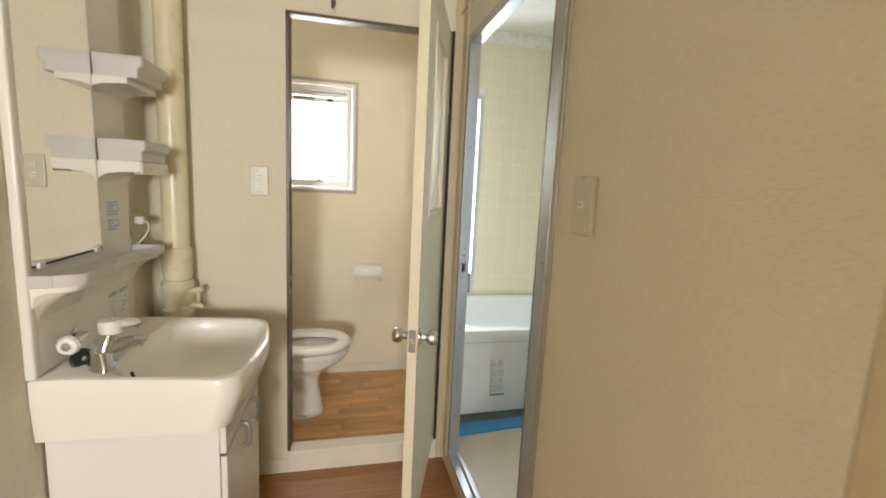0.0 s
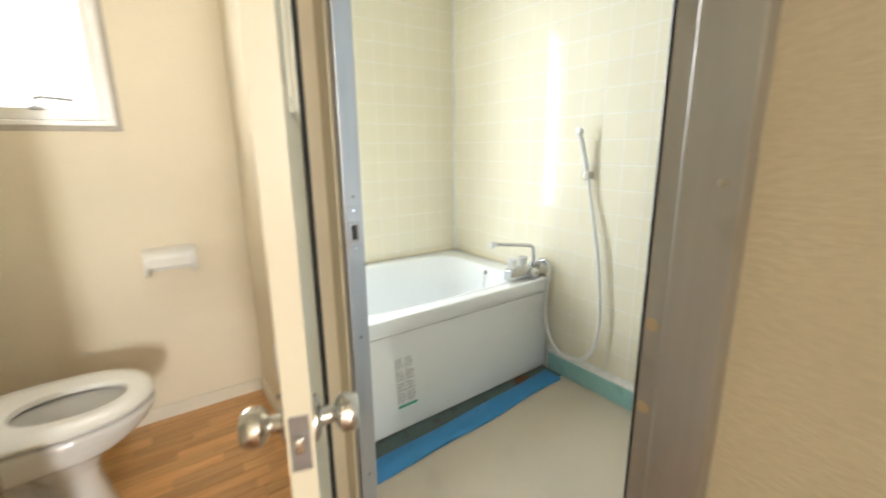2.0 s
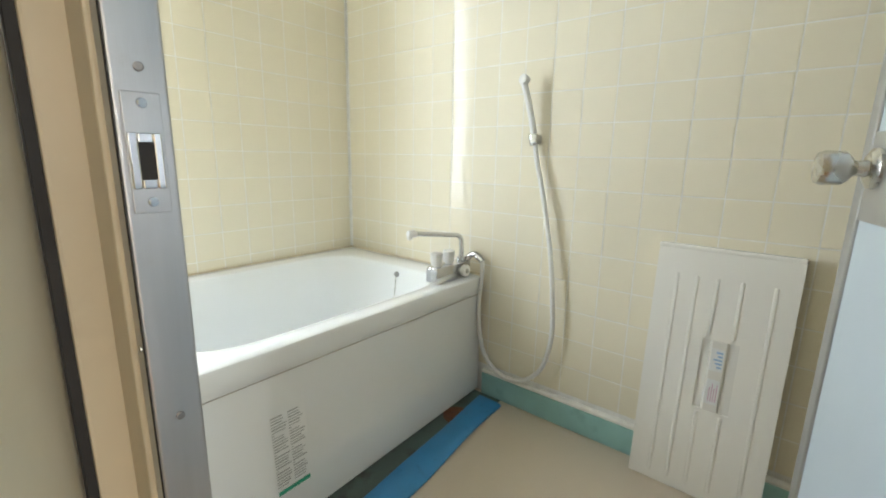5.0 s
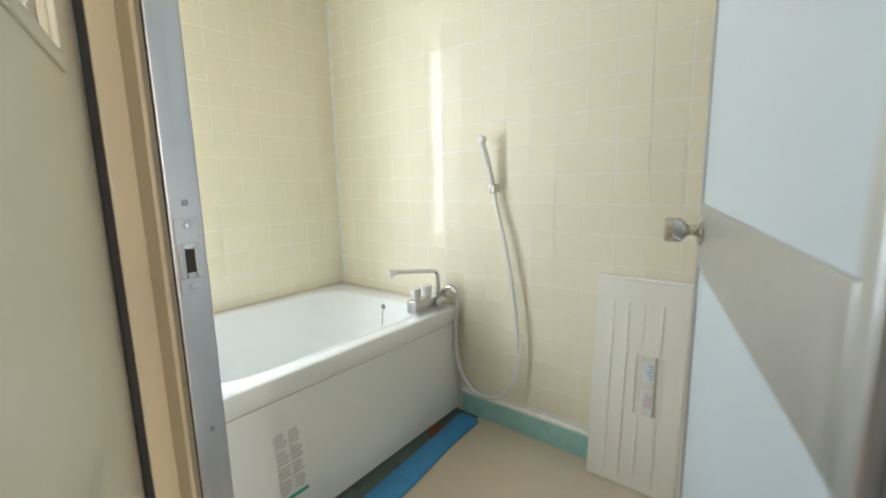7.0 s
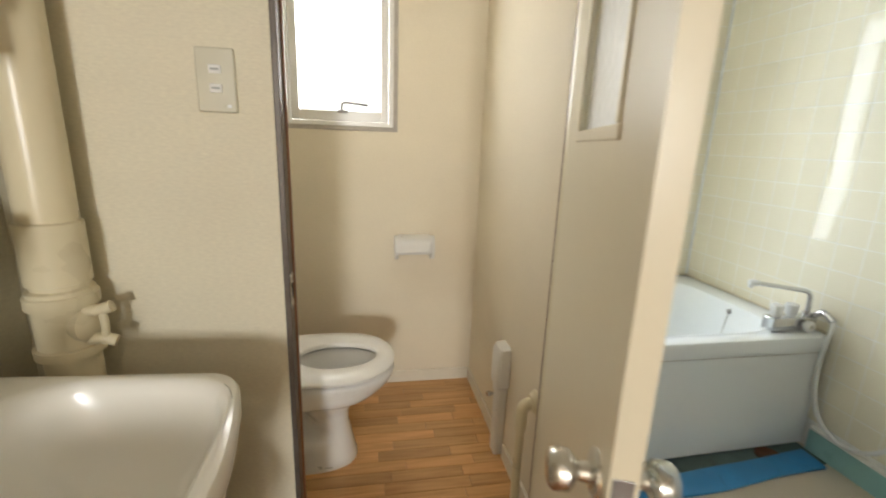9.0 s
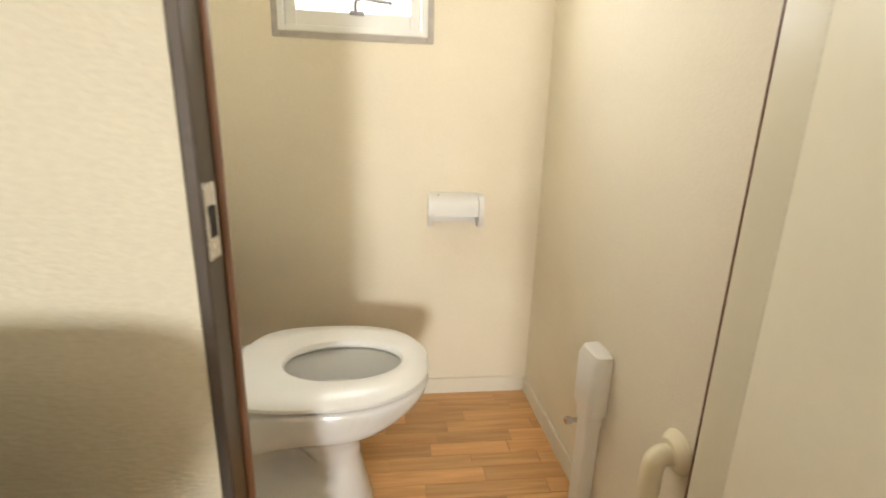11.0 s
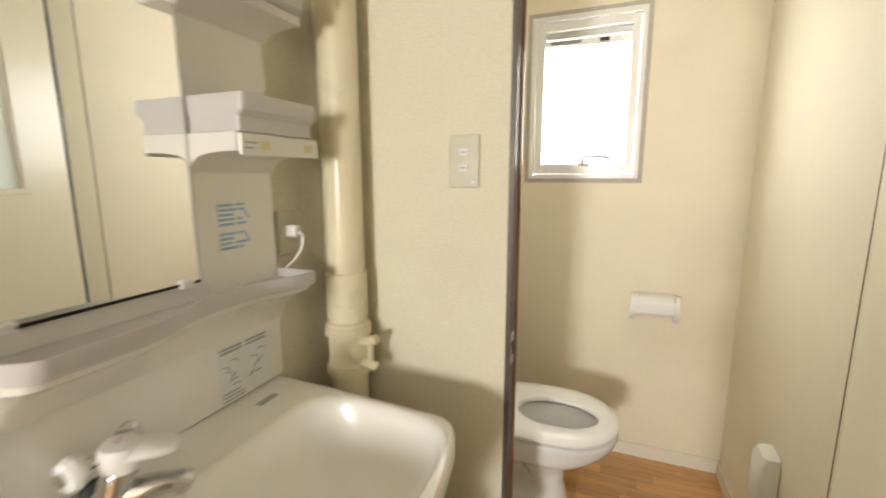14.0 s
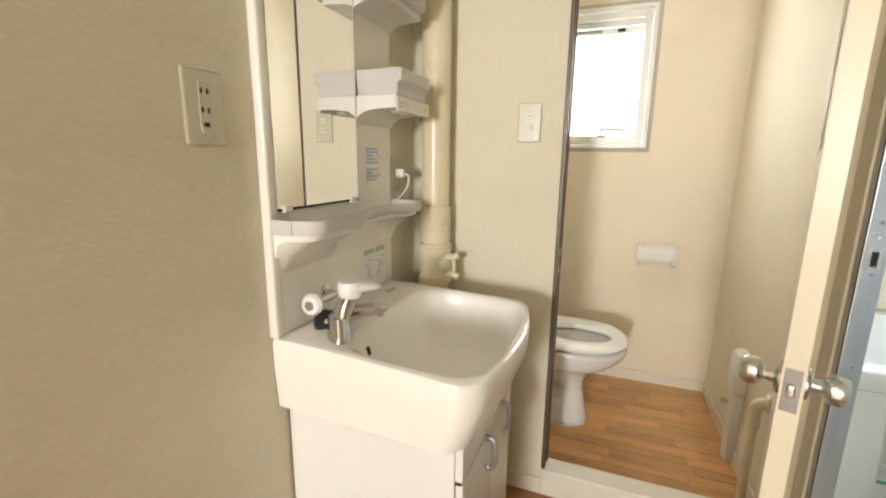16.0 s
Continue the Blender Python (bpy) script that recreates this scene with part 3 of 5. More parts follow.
def bathtub():
    x0, x1, y0, y1, zr = 0.11, XB - 0.008, 0.302, YB - 0.008, 0.585
    t = thing("bathtub", (0.7, 0.74, BF), "ivory moulded bathtub with a flat apron", "bathtub")
    cx, cy = (x0 + x1) / 2, (y0 + y1) / 2
    a, b = (x1 - x0) / 2, (y1 - y0) / 2
    ix, iy = cx - 0.015, cy + 0.012
    ring = [superring(cx, cy, a, b, zr - 0.055, 26), superring(cx, cy, a, b, zr - 0.012, 26), superring(cx, cy, a - 0.004, b - 0.004, zr - 0.003, 26),
            superring(cx, cy, a - 0.012, b - 0.012, zr, 22), superring(ix, iy, a - 0.085, b - 0.062, zr - 0.002, 5.5),
            superring(ix, iy, a - 0.10, b - 0.076, zr - 0.010, 5.2), superring(ix, iy, a - 0.108, b - 0.083, zr - 0.03, 5),
            superring(ix, iy, a - 0.13, b - 0.10, zr - 0.20, 4.6), superring(ix, iy, a - 0.16, b - 0.125, zr - 0.36, 4.2),
            superring(ix, iy, a - 0.20, b - 0.16, zr - 0.415, 3.8), superring(ix, iy, a - 0.30, b - 0.25, zr - 0.43, 3.2)]
    part("basin", loft(ring, first=False), TUBM, t, "", True)
    face = []
    for i in range(9):
        x = x0 + 0.004 + (x1 - x0 - 0.008) * i / 8
        f = 1 - i / 8
        face.append([Vector((x, 0.345, 0.062)), Vector((x, 0.322 - 0.036 * f, 0.062)), Vector((x, 0.316 - 0.036 * f, 0.068)), Vector((x, 0.316 - 0.020 * f, 0.25)), Vector((x, 0.316, 0.40)), Vector((x, 0.316, 0.528)), Vector((x, 0.320, 0.532)), Vector((x, 0.345, 0.532))])
    ap = part("apron", loft(face), TUBM, t, "flat ivory apron panel", True)
    part("groove", box(x0 + 0.006, 0.3145, 0.505, x1 - 0.006, 0.3165, 0.5075), CAULK, ap)
    part("base", box(x0 + 0.02, 0.42, BF + 0.002, x1 - 0.01, y1 - 0.02, 0.14), SLAB, t, "very dark grey green base block")
    def on_apron(xa, za, xb, zb, lift):
        """A thin printed patch that follows the leaning apron."""
        rg = []
        for z in (za, (za + zb) / 2, zb):
            row = []
            for x, up in ((xa, 0), (xb, 0), (xb, 1), (xa, 1)):
                f = 1 - (x - x0 - 0.004) / (x1 - x0 - 0.008)
                y = 0.316 - f * (0.020 * max(0.0, min(1.0, (0.40 - z) / 0.15)) + 0.016 * max(0.0, min(1.0, (0.25 - z) / 0.182)))
                row.append(Vector((x, y - (lift if up else -0.001), z)))
            rg.append(row)
        return loft(rg)
    st = part("sticker", on_apron(0.343, 0.165, 0.452, 0.398, 0.0004), LABEL, t, "white printed care label")
    rng = random.Random(4)
    for i in range(26):
        z = 0.390 - i * 0.0078
        for j in range(2):
            w = rng.uniform(0.030, 0.046) if i not in (6, 13, 19) else 0.006
            xs = 0.349 + j * 0.05
            part("print_line", on_apron(xs, z - 0.0030, xs + w, z - 0.0002 - 0.001 * (i % 2), 0.0012), PRINT, st)
    part("print_bar", on_apron(0.350, 0.168, 0.447, 0.180, 0.0012), PRINTGREEN, st, "green printed bar")
    ch = part("chain_bracket", turned((1.194, 0.697, 0.540), (-1, 0, 0), ((0, 0.014), (0.010, 0.013), (0.014, 0.006)), 14), ALU_DARK, t, "small steel plug-chain bracket", True)
    part("chain", tube([(1.181, 0.697, 0.535), (1.180, 0.697, 0.515), (1.176, 0.699, 0.46), (1.168, 0.700, 0.40), (1.155, 0.700, 0.30)], 0.0030, 6), STEEL, ch)
    # sealant where the rim meets the tiles
    part("sealant", box(x0, y1 - 0.002, zr - 0.006, x1, YB - 0.0015, zr + 0.003, 0.002), SEAL, t, "yellowed sealant line")
    part("sealant", box(x1 - 0.002, y0 + 0.02, zr - 0.006, XB - 0.0015, y1, zr + 0.003, 0.002), SEAL, t, "yellowed sealant line")


bathtub()

# the recess under the tub and the blue strip before it
rs = thing("tub_recess", (0.7, 0.25, BF), "very dark grey green recess under the tub", "floor", kind="structure")
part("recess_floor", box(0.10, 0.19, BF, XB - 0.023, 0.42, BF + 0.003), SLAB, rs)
part("drain", turned((1.09, 0.262, BF + 0.003), (0, 0, 1), ((0, 0.055), (0.006, 0.054), (0.008, 0.042), (0.005, 0.028)), 24), RUST, rs, "rusty floor drain")
bs = thing("blue_strip", (0.7, 0.17, BF), "blue foam strip lying along the tub", "floor strip")
bmq = bmesh.new()
prof = [(-0.052, 0.0), (-0.052, 0.008), (-0.046, 0.012), (0.046, 0.014), (0.052, 0.010), (0.052, 0.0)]
rings = []
for i in range(15):
    f = i / 14
    x, y = 0.10 + f * (1.262 - 0.10), 0.125 + f * 0.092 + 0.004 * math.sin(f * 9)
    rings.append([Vector((x, y + p * (1.0 + 0.05 * math.sin(f * 14)), BF + 0.001 + q + (0.002 * math.sin(f * 11 + p * 40) if q else 0))) for p, q in prof])
part("strip", loft(rings, bm=bmq), BLUE, bs, "", True)

# turquoise upstand with its cream ledge, below the tiles
up = thing("upstand", (XB, -0.3, BF), "turquoise painted upstand under the tiles with cream ledge", "trim", kind="structure")
part("upstand_face", box(XB - 0.022, -1.19, BF, XB - 0.0005, 0.29, 0.154, 0.004), TEAL, up)
part("ledge", box(XB - 0.024, -1.19, 0.154, XB - 0.0005, 0.29, 0.170, 0.006), GROUT, up, "cream mortar ledge")


def mixer():
    t = thing("bath_mixer", (1.18, 0.39, 0.585), "chrome bath mixer with white handles on the tub rim", "tap")
    ym, zt = 0.390, 0.646
    part("body", box(1.072, ym - 0.028, 0.586, 1.290, ym + 0.028, zt, 0.005, 3), CHROME, t, "chrome body", True)
    for x in (1.103, 1.178):
        part("handle", turned((x, ym, zt), (0, 0, 1), ((0, 0.013), (0.005, 0.013), (0.007, 0.022), (0.048, 0.0255), (0.054, 0.024), (0.057, 0.014)), 10), PLASTIC, t, "white fluted handle")
    kn = part("diverter", turned((1.228, ym - 0.028, 0.614), (0, -1, 0), ((0, 0.012), (0.006, 0.013), (0.010, 0.024), (0.026, 0.025), (0.030, 0.020)), 24), PLASTIC, t, "white diverter knob", True)
    part("diverter_cap", turned((1.228, ym - 0.058, 0.614), (0, -1, 0), ((0, 0.011), (0.0015, 0.0105)), 20), STEEL, kn)
    sp = part("spout", tube([(1.262, ym, zt), (1.262, ym, 0.705), (1.259, ym + 0.002, 0.735), (1.242, ym + 0.006, 0.752), (1.21, ym + 0.014, 0.757), (1.10, ym + 0.042, 0.770), (1.03, ym + 0.060, 0.778)], 0.0095, 14), CHROME, t, "swivelling chrome spout", True)
    part("nozzle", turned((1.045, ym + 0.056, 0.7765), (-1, 0.26, 0.06), ((0, 0.0115), (0.004, 0.0135), (0.034, 0.0135), (0.038, 0.011)), 18), PLASTIC, sp, "white nozzle", True)
    part("nozzle_tip", turned((1.016, ym + 0.064, 0.775), (0, 0, -1), ((0, 0.010), (0.018, 0.010), (0.020, 0.007)), 16), PLASTIC, sp, "", True)
    part("collar", turned((1.262, ym, zt), (0, 0, 1), ((0, 0.018), (0.013, 0.018), (0.018, 0.012)), 20), CHROME, t, "", True)
    part("elbow", tube([(1.280, ym - 0.010, zt - 0.008), (1.290, ym - 0.030, 0.668), (1.290, ym - 0.055, 0.672), (1.287, 0.300, 0.650)], 0.0125, 14), CHROME, t, "chrome hose outlet", True)


mixer()


def shower():
    t = thing("hand_shower", (1.30, 0.10, 1.14), "white hand shower with a white hose in its wall clip", "shower")
    part("handle", tube([(1.296, 0.100, 1.125), (1.286, 0.112, 1.20), (1.274, 0.128, 1.28), (1.262, 0.142, 1.335)], 0.0115, 14), PLASTIC, t, "white handle", True)
    part("head", turned((1.266, 0.136, 1.335), (-0.75, 0.15, 0.1), ((-0.014, 0.009), (-0.010, 0.014), (0.004, 0.0165), (0.014, 0.017), (0.016, 0.014)), 22), PLASTIC, t, "small white shower head", True)
    cl = part("clip", box(XB - 0.045, 0.084, 1.118, XB - 0.001, 0.112, 1.150, 0.005), CHROME, t, "chrome wall clip")
    part("clip_ring", turned((1.296, 0.100, 1.115), (-0.13, 0.15, 0.98), ((0, 0.0165), (0.003, 0.0175), (0.034, 0.0175), (0.037, 0.0165)), 20), CHROME, cl, "", True)
    part("hose", tube([(1.287, 0.302, 0.652), (1.286, 0.298, 0.618), (1.280, 0.298, 0.56), (1.278, 0.303, 0.46), (1.280, 0.295, 0.34), (1.283, 0.265, 0.245), (1.286, 0.205, 0.190), (1.287, 0.140, 0.178), (1.287, 0.070, 0.205), (1.286, 0.008, 0.275),
                       (1.286, -0.022, 0.40), (1.286, -0.018, 0.54), (1.288, 0.008, 0.74), (1.290, 0.050, 0.93), (1.294, 0.086, 1.06), (1.297, 0.099, 1.125)], 0.0088, 12, smooth_steps=8), PLASTIC, t, "white shower hose", True)


shower()


def tub_lid():
    """Moulded lid panel that leans on the tiles: built flat, then leaned."""
    t = thing("bath_board", (1.232, -0.53, BF + 0.003), "white moulded bath cover board with grip recess leaning on the tiles", "bath cover")
    bx, by, bz = t.location
    w, h, d = 0.352, 0.765, 0.028
    y0, y1, z0, z1 = by - w / 2, by + w / 2, bz, bz + h
    g0, g1, k0, k1 = by - 0.066, by + 0.026, bz + 0.285, bz + 0.50
    bm = bmesh.new()
    for a in ((y0, g0, z0, z1), (g1, y1, z0, z1), (g0, g1, z0, k0), (g0, g1, k1, z1)):
        box(bx, a[0], a[2], bx + d, a[1], a[3], bm=bm)
    bmesh.ops.remove_doubles(bm, verts=bm.verts, dist=1e-5)
    part("slab", bm, BASIN, t)
    part("rim", box(bx - 0.0012, y0 - 0.002, z1 - 0.012, bx + d + 0.002, y1 + 0.002, z1 + 0.003, 0.005), BASIN, t)
    part("recess", box(bx + 0.004, g0, k0, bx + d - 0.001, g1, k1), RESIN, t, "grip recess")
    gp = part("grip", box(bx - 0.001, by - 0.041, k0 - 0.004, bx + 0.021, by + 0.005, k1 + 0.004, 0.006), RESIN, t, "white grip bar with labels")
    part("label", box(bx - 0.0018, by - 0.035, k0 + 0.125, bx - 0.0009, by - 0.001, k1 - 0.022), LABEL, gp, "blue and white label")
    for i in range(5):
        part("print_line", box(bx - 0.0024, by - 0.031, k0 + 0.135 + i * 0.011, bx - 0.0017, by - 0.019 + 0.010 * ((i * 7) % 3) / 2, k0 + 0.140 + i * 0.011), PRINTBLUE, gp)
    part("label", box(bx - 0.0018, by - 0.035, k0 + 0.022, bx - 0.0009, by - 0.001, k0 + 0.098), LABEL, gp, "white label with pink print")
    for i in range(4):
        part("print_line", box(bx - 0.0024, by - 0.030 + i * 0.006, k0 + 0.03, bx - 0.0017, by - 0.028 + i * 0.006, k0 + 0.085 - 0.012 * (i % 2)), PRINTPINK, gp)
    for i, y in enumerate((y0 + 0.052, y0 + 0.128, by + 0.012, by + 0.064, by + 0.116)):
        inner = g0 - 0.012 < y < g1 + 0.012
        for a, b in (((z0 + 0.03, k0 - 0.012), (k1 + 0.012, z1 - 0.085)) if inner else ((z0 + 0.03, z1 - 0.085),)):
            part("rib", box(bx - 0.0018, y - 0.005, a, bx + 0.004, y + 0.005, b, 0.0017, 3), BASIN, t, "", True)
    t.rotation_euler = (0, math.atan2(XB - 0.034 - 1.232 - 0.0, h), 0)


tub_lid()

# bathroom window
bw = thing("window_1", (0.39, YB + 0.05, 0.66), "narrow aluminium bathroom window in bright daylight", "window", kind="structure")
for a in ((0.170, 0.188, 0.66, 2.13), (0.272, 0.288, 0.76, 2.10), (0.458, 0.490, 0.58, 2.13)):
    part("window_frame", box(a[0], YB - 0.008, a[2], a[1], YB + 0.022, a[3], 0.003), SHUT, bw, "weathered aluminium stile")
part("window_frame", box(0.188, YB - 0.008, 2.10, 0.458, YB + 0.09, 2.13, 0.003), SHUT, bw)
part("window_sill", box(0.188, YB - 0.008, 0.60, 0.458, YB + 0.09, 0.76, 0.004), ALU_DARK, bw, "dull metal sill rail")
for x0, x1 in ((0.188, 0.272), (0.288, 0.458)):
    pn = part("pane", box(x0, YB + 0.012, 0.76, x1, YB + 0.016, 2.10), GLASS, bw)
    pn.visible_shadow = False

# ---- toilet ----
tw = thing("window_2", (-0.725, YT, 1.37), "white toilet window with a lever handle, glaring daylight outside", "window", kind="structure")
X0, X1, Z0, Z1 = -0.965, -0.470, 1.372, 2.108
for a in ((X0 - 0.020, X0 + 0.004, Z0 - 0.020, Z1 + 0.020), (X1 - 0.004, X1 + 0.020, Z0 - 0.020, Z1 + 0.020)):
    part("caulk", box(a[0], YT - 0.005, a[2], a[1], YT - 0.0005, a[3], 0.002), CAULK, tw, "greyish sealant border")
for a in ((Z0 - 0.020, Z0 + 0.004), (Z1 - 0.004, Z1 + 0.020)):
    part("caulk", box(X0 + 0.004, YT - 0.005, a[0], X1 - 0.004, YT - 0.0005, a[1], 0.002), CAULK, tw, "greyish sealant border")
for a in ((X0, X0 + 0.022, Z0, Z1), (X1 - 0.022, X1, Z0, Z1), (X0 + 0.022, X1 - 0.022, Z0, Z0 + 0.020), (X0 + 0.022, X1 - 0.022, Z1 - 0.022, Z1)):
    part("window_frame", box(a[0], YT - 0.010, a[2], a[1], YT + 0.11, a[3], 0.003), PLASTIC, tw, "white window frame")
sx0, sx1, sz0, sz1 = X0 + 0.024, X1 - 0.024, Z0 + 0.022, Z1 - 0.026
for a in ((sx0, sx0 + 0.036, sz0, sz1), (sx1 - 0.036, sx1, sz0, sz1), (sx0 + 0.036, sx1 - 0.036, sz0, sz0 + 0.046), (sx0 + 0.036, sx1 - 0.036, sz1 - 0.036, sz1)):
    part("sash", box(a[0], YT + 0.004, a[2], a[1], YT + 0.05, a[3], 0.003), PLASTIC, tw, "white sash bar")
part("hopper_rail", box(sx0 + 0.036, YT + 0.03, sz1 - 0.066, sx1 - 0.036, YT + 0.06, sz1 - 0.036, 0.003), SHUT, tw, "grey top rail")
part("hopper_rail", box(sx0 + 0.036, YT + 0.034, sz1 - 0.104, sx1 - 0.036, YT + 0.058, sz1 - 0.070, 0.003), PLASTIC, tw, "white lower rail")
part("stay", box(X0 + 0.30, YT + 0.024, sz1 - 0.094, X0 + 0.34, YT + 0.035, sz1 - 0.078, 0.002), DARK, tw, "dark window catch")
part("stay", box(X0 + 0.08, YT + 0.024, sz1 - 0.096, X0 + 0.22, YT + 0.035, sz1 - 0.078, 0.002), ALU_DARK, tw, "dark window stay")
hd = part("lever", tube([(-0.712, YT + 0.006, sz0 + 0.045), (-0.712, YT - 0.006, sz0 + 0.056), (-0.710, YT - 0.010, sz0 + 0.074), (-0.696, YT - 0.014, sz0 + 0.082), (-0.660, YT - 0.015, sz0 + 0.081), (-0.590, YT - 0.016, sz0 + 0.074)], 0.0062, 10), ALU_DARK, tw, "metal lever handle", True)
part("lever_base", box(-0.732, YT - 0.004, sz0 + 0.036, -0.684, YT + 0.006, sz0 + 0.050, 0.003), ALU_DARK, hd)
pn = part("pane", box(sx0 + 0.036, YT + 0.040, sz0 + 0.046, sx1 - 0.036, YT + 0.044, sz1 - 0.100), GLASS, tw)
pn.visible_shadow = False


def egg(cx, cy, a_front, a_back, b, z, n=48, e=2.2, back=None):
    """An egg-shaped ring with its tip towards +x."""
    out = []
    for i in range(n):
        t = 2 * math.pi * i / n
        c, s = math.cos(t), math.sin(t)
        a = a_front if c > 0 else a_back
        k = e if c > 0 else back or e
        out.append(Vector((cx + a * math.copysign(abs(c) ** (2 / k), c), cy + b * math.copysign(abs(s) ** (2 / k), s), z)))
    return out


def toilet():
    cy = 0.592
    t = thing("toilet", (-0.82, cy, 0.0), "white ceramic close-coupled toilet with its seat open ring down", "toilet")
    keys = ((0.0, -0.648, -1.070, 0.116), (0.020, -0.649, -1.068, 0.115), (0.034, -0.654, -1.060, 0.108), (0.10, -0.668, -1.045, 0.093), (0.17, -0.682, -1.035, 0.082),
            (0.22, -0.680, -1.040, 0.083), (0.26, -0.660, -1.055, 0.096), (0.30, -0.622, -1.085, 0.125), (0.330, -0.585, -1.110, 0.150), (0.340, -0.580, -1.115, 0.152))
    rings = []
    for (za, fa, ra, ba), (zb, fb, rb, bb) in zip(keys, keys[1:]):
        steps = max(1, round((zb - za) / 0.014))
        for i in range(steps + (zb == keys[-1][0])):
            f = i / steps
            z, xf, xr, hw = za + (zb - za) * f, fa + (fb - fa) * f, ra + (rb - ra) * f, ba + (bb - ba) * f
            valley = -0.845 - 0.85 * (z - 0.17)
            deep = 0.95 * max(0.0, min(1.0, (z - 0.12) / 0.07)) * max(0.0, min(1.0, (0.335 - z) / 0.04))
            pts = []
            for p in superring((xf + xr) / 2, 0.0, (xf - xr) / 2, hw, z, 2.5, 72):
                cut = deep * math.exp(-((p.x - valley) / 0.062) ** 2) + 0.42 * deep * math.exp(-((p.x - valley + 0.10) / 0.07) ** 2)
                cut = min(0.92, cut)
                pts.append(Vector((p.x, cy + p.y * (1 - cut), z)))
            rings.append(pts)
    bowl = part("pedestal", loft(rings), CERAMIC, t, "glossy white pedestal with moulded trapway", True)

    def rim(d, z, hollow=None, tuck=0.0):
        """The bowl's outline running back into the deck; hollow: the opening's egg instead."""
        if hollow:
            return egg(-0.735, cy, hollow[0], hollow[1], hollow[2], z, 64, 2.1)
        out = []
        for p in egg(-0.745, cy, 0.252 - d - tuck, 0.50 - d, 0.190 - d - 0.25 * tuck, z, 64, 2.2):
            f = max(0.0, min(1.0, (-0.80 - p.x) / 0.40))
            side = math.copysign(0.190 - d - 0.25 * tuck * max(0.0, 1 - 4 * f) - 0.022 * f, p.y - cy)
            if p.x < -0.745:
                q = min(1.0, abs(p.y - cy) / (0.190 - d - 0.25 * tuck) * 1.9)
                p.y = cy + side * q
            out.append(p)
        return out

    rows = [rim(0.030, 0.312, None, 0.105), rim(0.006, 0.320, None, 0.085), rim(0.0, 0.332, None, 0.066), rim(0.0, 0.350, None, 0.040), rim(0.0, 0.370, None, 0.019), rim(0.0, 0.390, None, 0.006), rim(0.0, 0.408), rim(0.004, 0.418), rim(0.012, 0.4235), rim(0, 0.4235, (0.186, 0.166, 0.126)), rim(0, 0.408, (0.172, 0.155, 0.113)),
            rim(0, 0.34, (0.150, 0.150, 0.100)), rim(0, 0.28, (0.10, 0.12, 0.07)), rim(0, 0.25, (0.05, 0.06, 0.04))]
    part("bowl", loft(rows), CERAMIC, t, "glossy white bowl and deck", True)
    rng = random.Random(21)
    film = [[], []]
    for i in range(90):
        q = radians(-100 + 200 * i / 89)
        for k, z in enumerate((0.382 - rng.uniform(0.0, 0.016), 0.408)):
            w = 0.003 + rng.uniform(-0.0012, 0.0012)
            film[k].append(Vector((-0.745 + (0.252 + w) * math.copysign(abs(math.cos(q)) ** 0.91, math.cos(q)), cy + (0.190 + w) * math.copysign(abs(math.sin(q)) ** 0.91, math.sin(q)), z)))
    part("protective_film", loft(film, cap=False, closed=False), FILM, t, "crinkled clear protective film")
    part("bolt_cap", turned((-0.895, cy - 0.092, 0.062), (0.1, -1, 0.15), ((0, 0.012), (0.010, 0.011), (0.014, 0.006)), 16), PLASTIC, t, "white bolt cap", True)
    for xa, xb, zz in ((-0.800, -0.785, 0.026), (-0.800, -0.783, 0.018), (-0.776, -0.745, 0.019)):
        part("print_line", box(xa, cy - 0.1125, zz - 0.002, xb, cy - 0.1095, zz + 0.002), PRINT, t)
    z = 0.440
    so = [egg(-0.745, cy, 0.245, 0.25, 0.206, z, e=2.3, back=3.3), egg(-0.745, cy, 0.252, 0.257, 0.213, z + 0.006, e=2.3, back=3.3), egg(-0.745, cy, 0.252, 0.257, 0.213, z + 0.014, e=2.3, back=3.3), egg(-0.745, cy, 0.240, 0.247, 0.202, z + 0.025, e=2.3, back=3.3),
          egg(-0.738, cy, 0.205, 0.205, 0.158, z + 0.031, e=2.2), egg(-0.730, cy, 0.168, 0.148, 0.108, z + 0.020, e=2.1), egg(-0.730, cy, 0.163, 0.143, 0.103, z + 0.008, e=2.1), egg(-0.730, cy, 0.167, 0.148, 0.108, z, e=2.1)]
    seat = loft(so + [so[0]], cap=False)
    bmesh.ops.remove_doubles(seat, verts=seat.verts, dist=1e-6)
    se = part("seat", seat, PLASTIC, t, "white plastic seat ring", True)
    for dx, dy in ((0.13, -0.14), (-0.06, -0.172), (0.13, 0.14), (-0.06, 0.172)):
        part("seat_pad", box(-0.745 + dx - 0.012, cy + dy - 0.008, 0.4225, -0.745 + dx + 0.012, cy + dy + 0.008, z + 0.006, 0.003), PLASTIC, se)
    for dy in (-0.085, 0.085):
        part("seat_hinge", turned((-0.998, cy + dy - 0.026, z + 0.006), (0, 1, 0), ((0, 0.008), (0.003, 0.010), (0.049, 0.010), (0.052, 0.008)), 16), PLASTIC, se, "white seat hinge", True)
        part("hinge_arm", box(-1.010, cy + dy - 0.024, z - 0.016, -0.970, cy + dy + 0.024, z + 0.012, 0.004), PLASTIC, se)
    tk = [rounded(-1.262, cy - 0.160, -1.07, cy + 0.160, 0.035, 0.423), rounded(-1.268, cy - 0.175, -1.060, cy + 0.175, 0.035, 0.50), rounded(-1.268, cy - 0.180, -1.065, cy + 0.180, 0.035, 0.915)]
    tank = part("tank", loft(tk), CERAMIC, t, "white ceramic cistern", True)
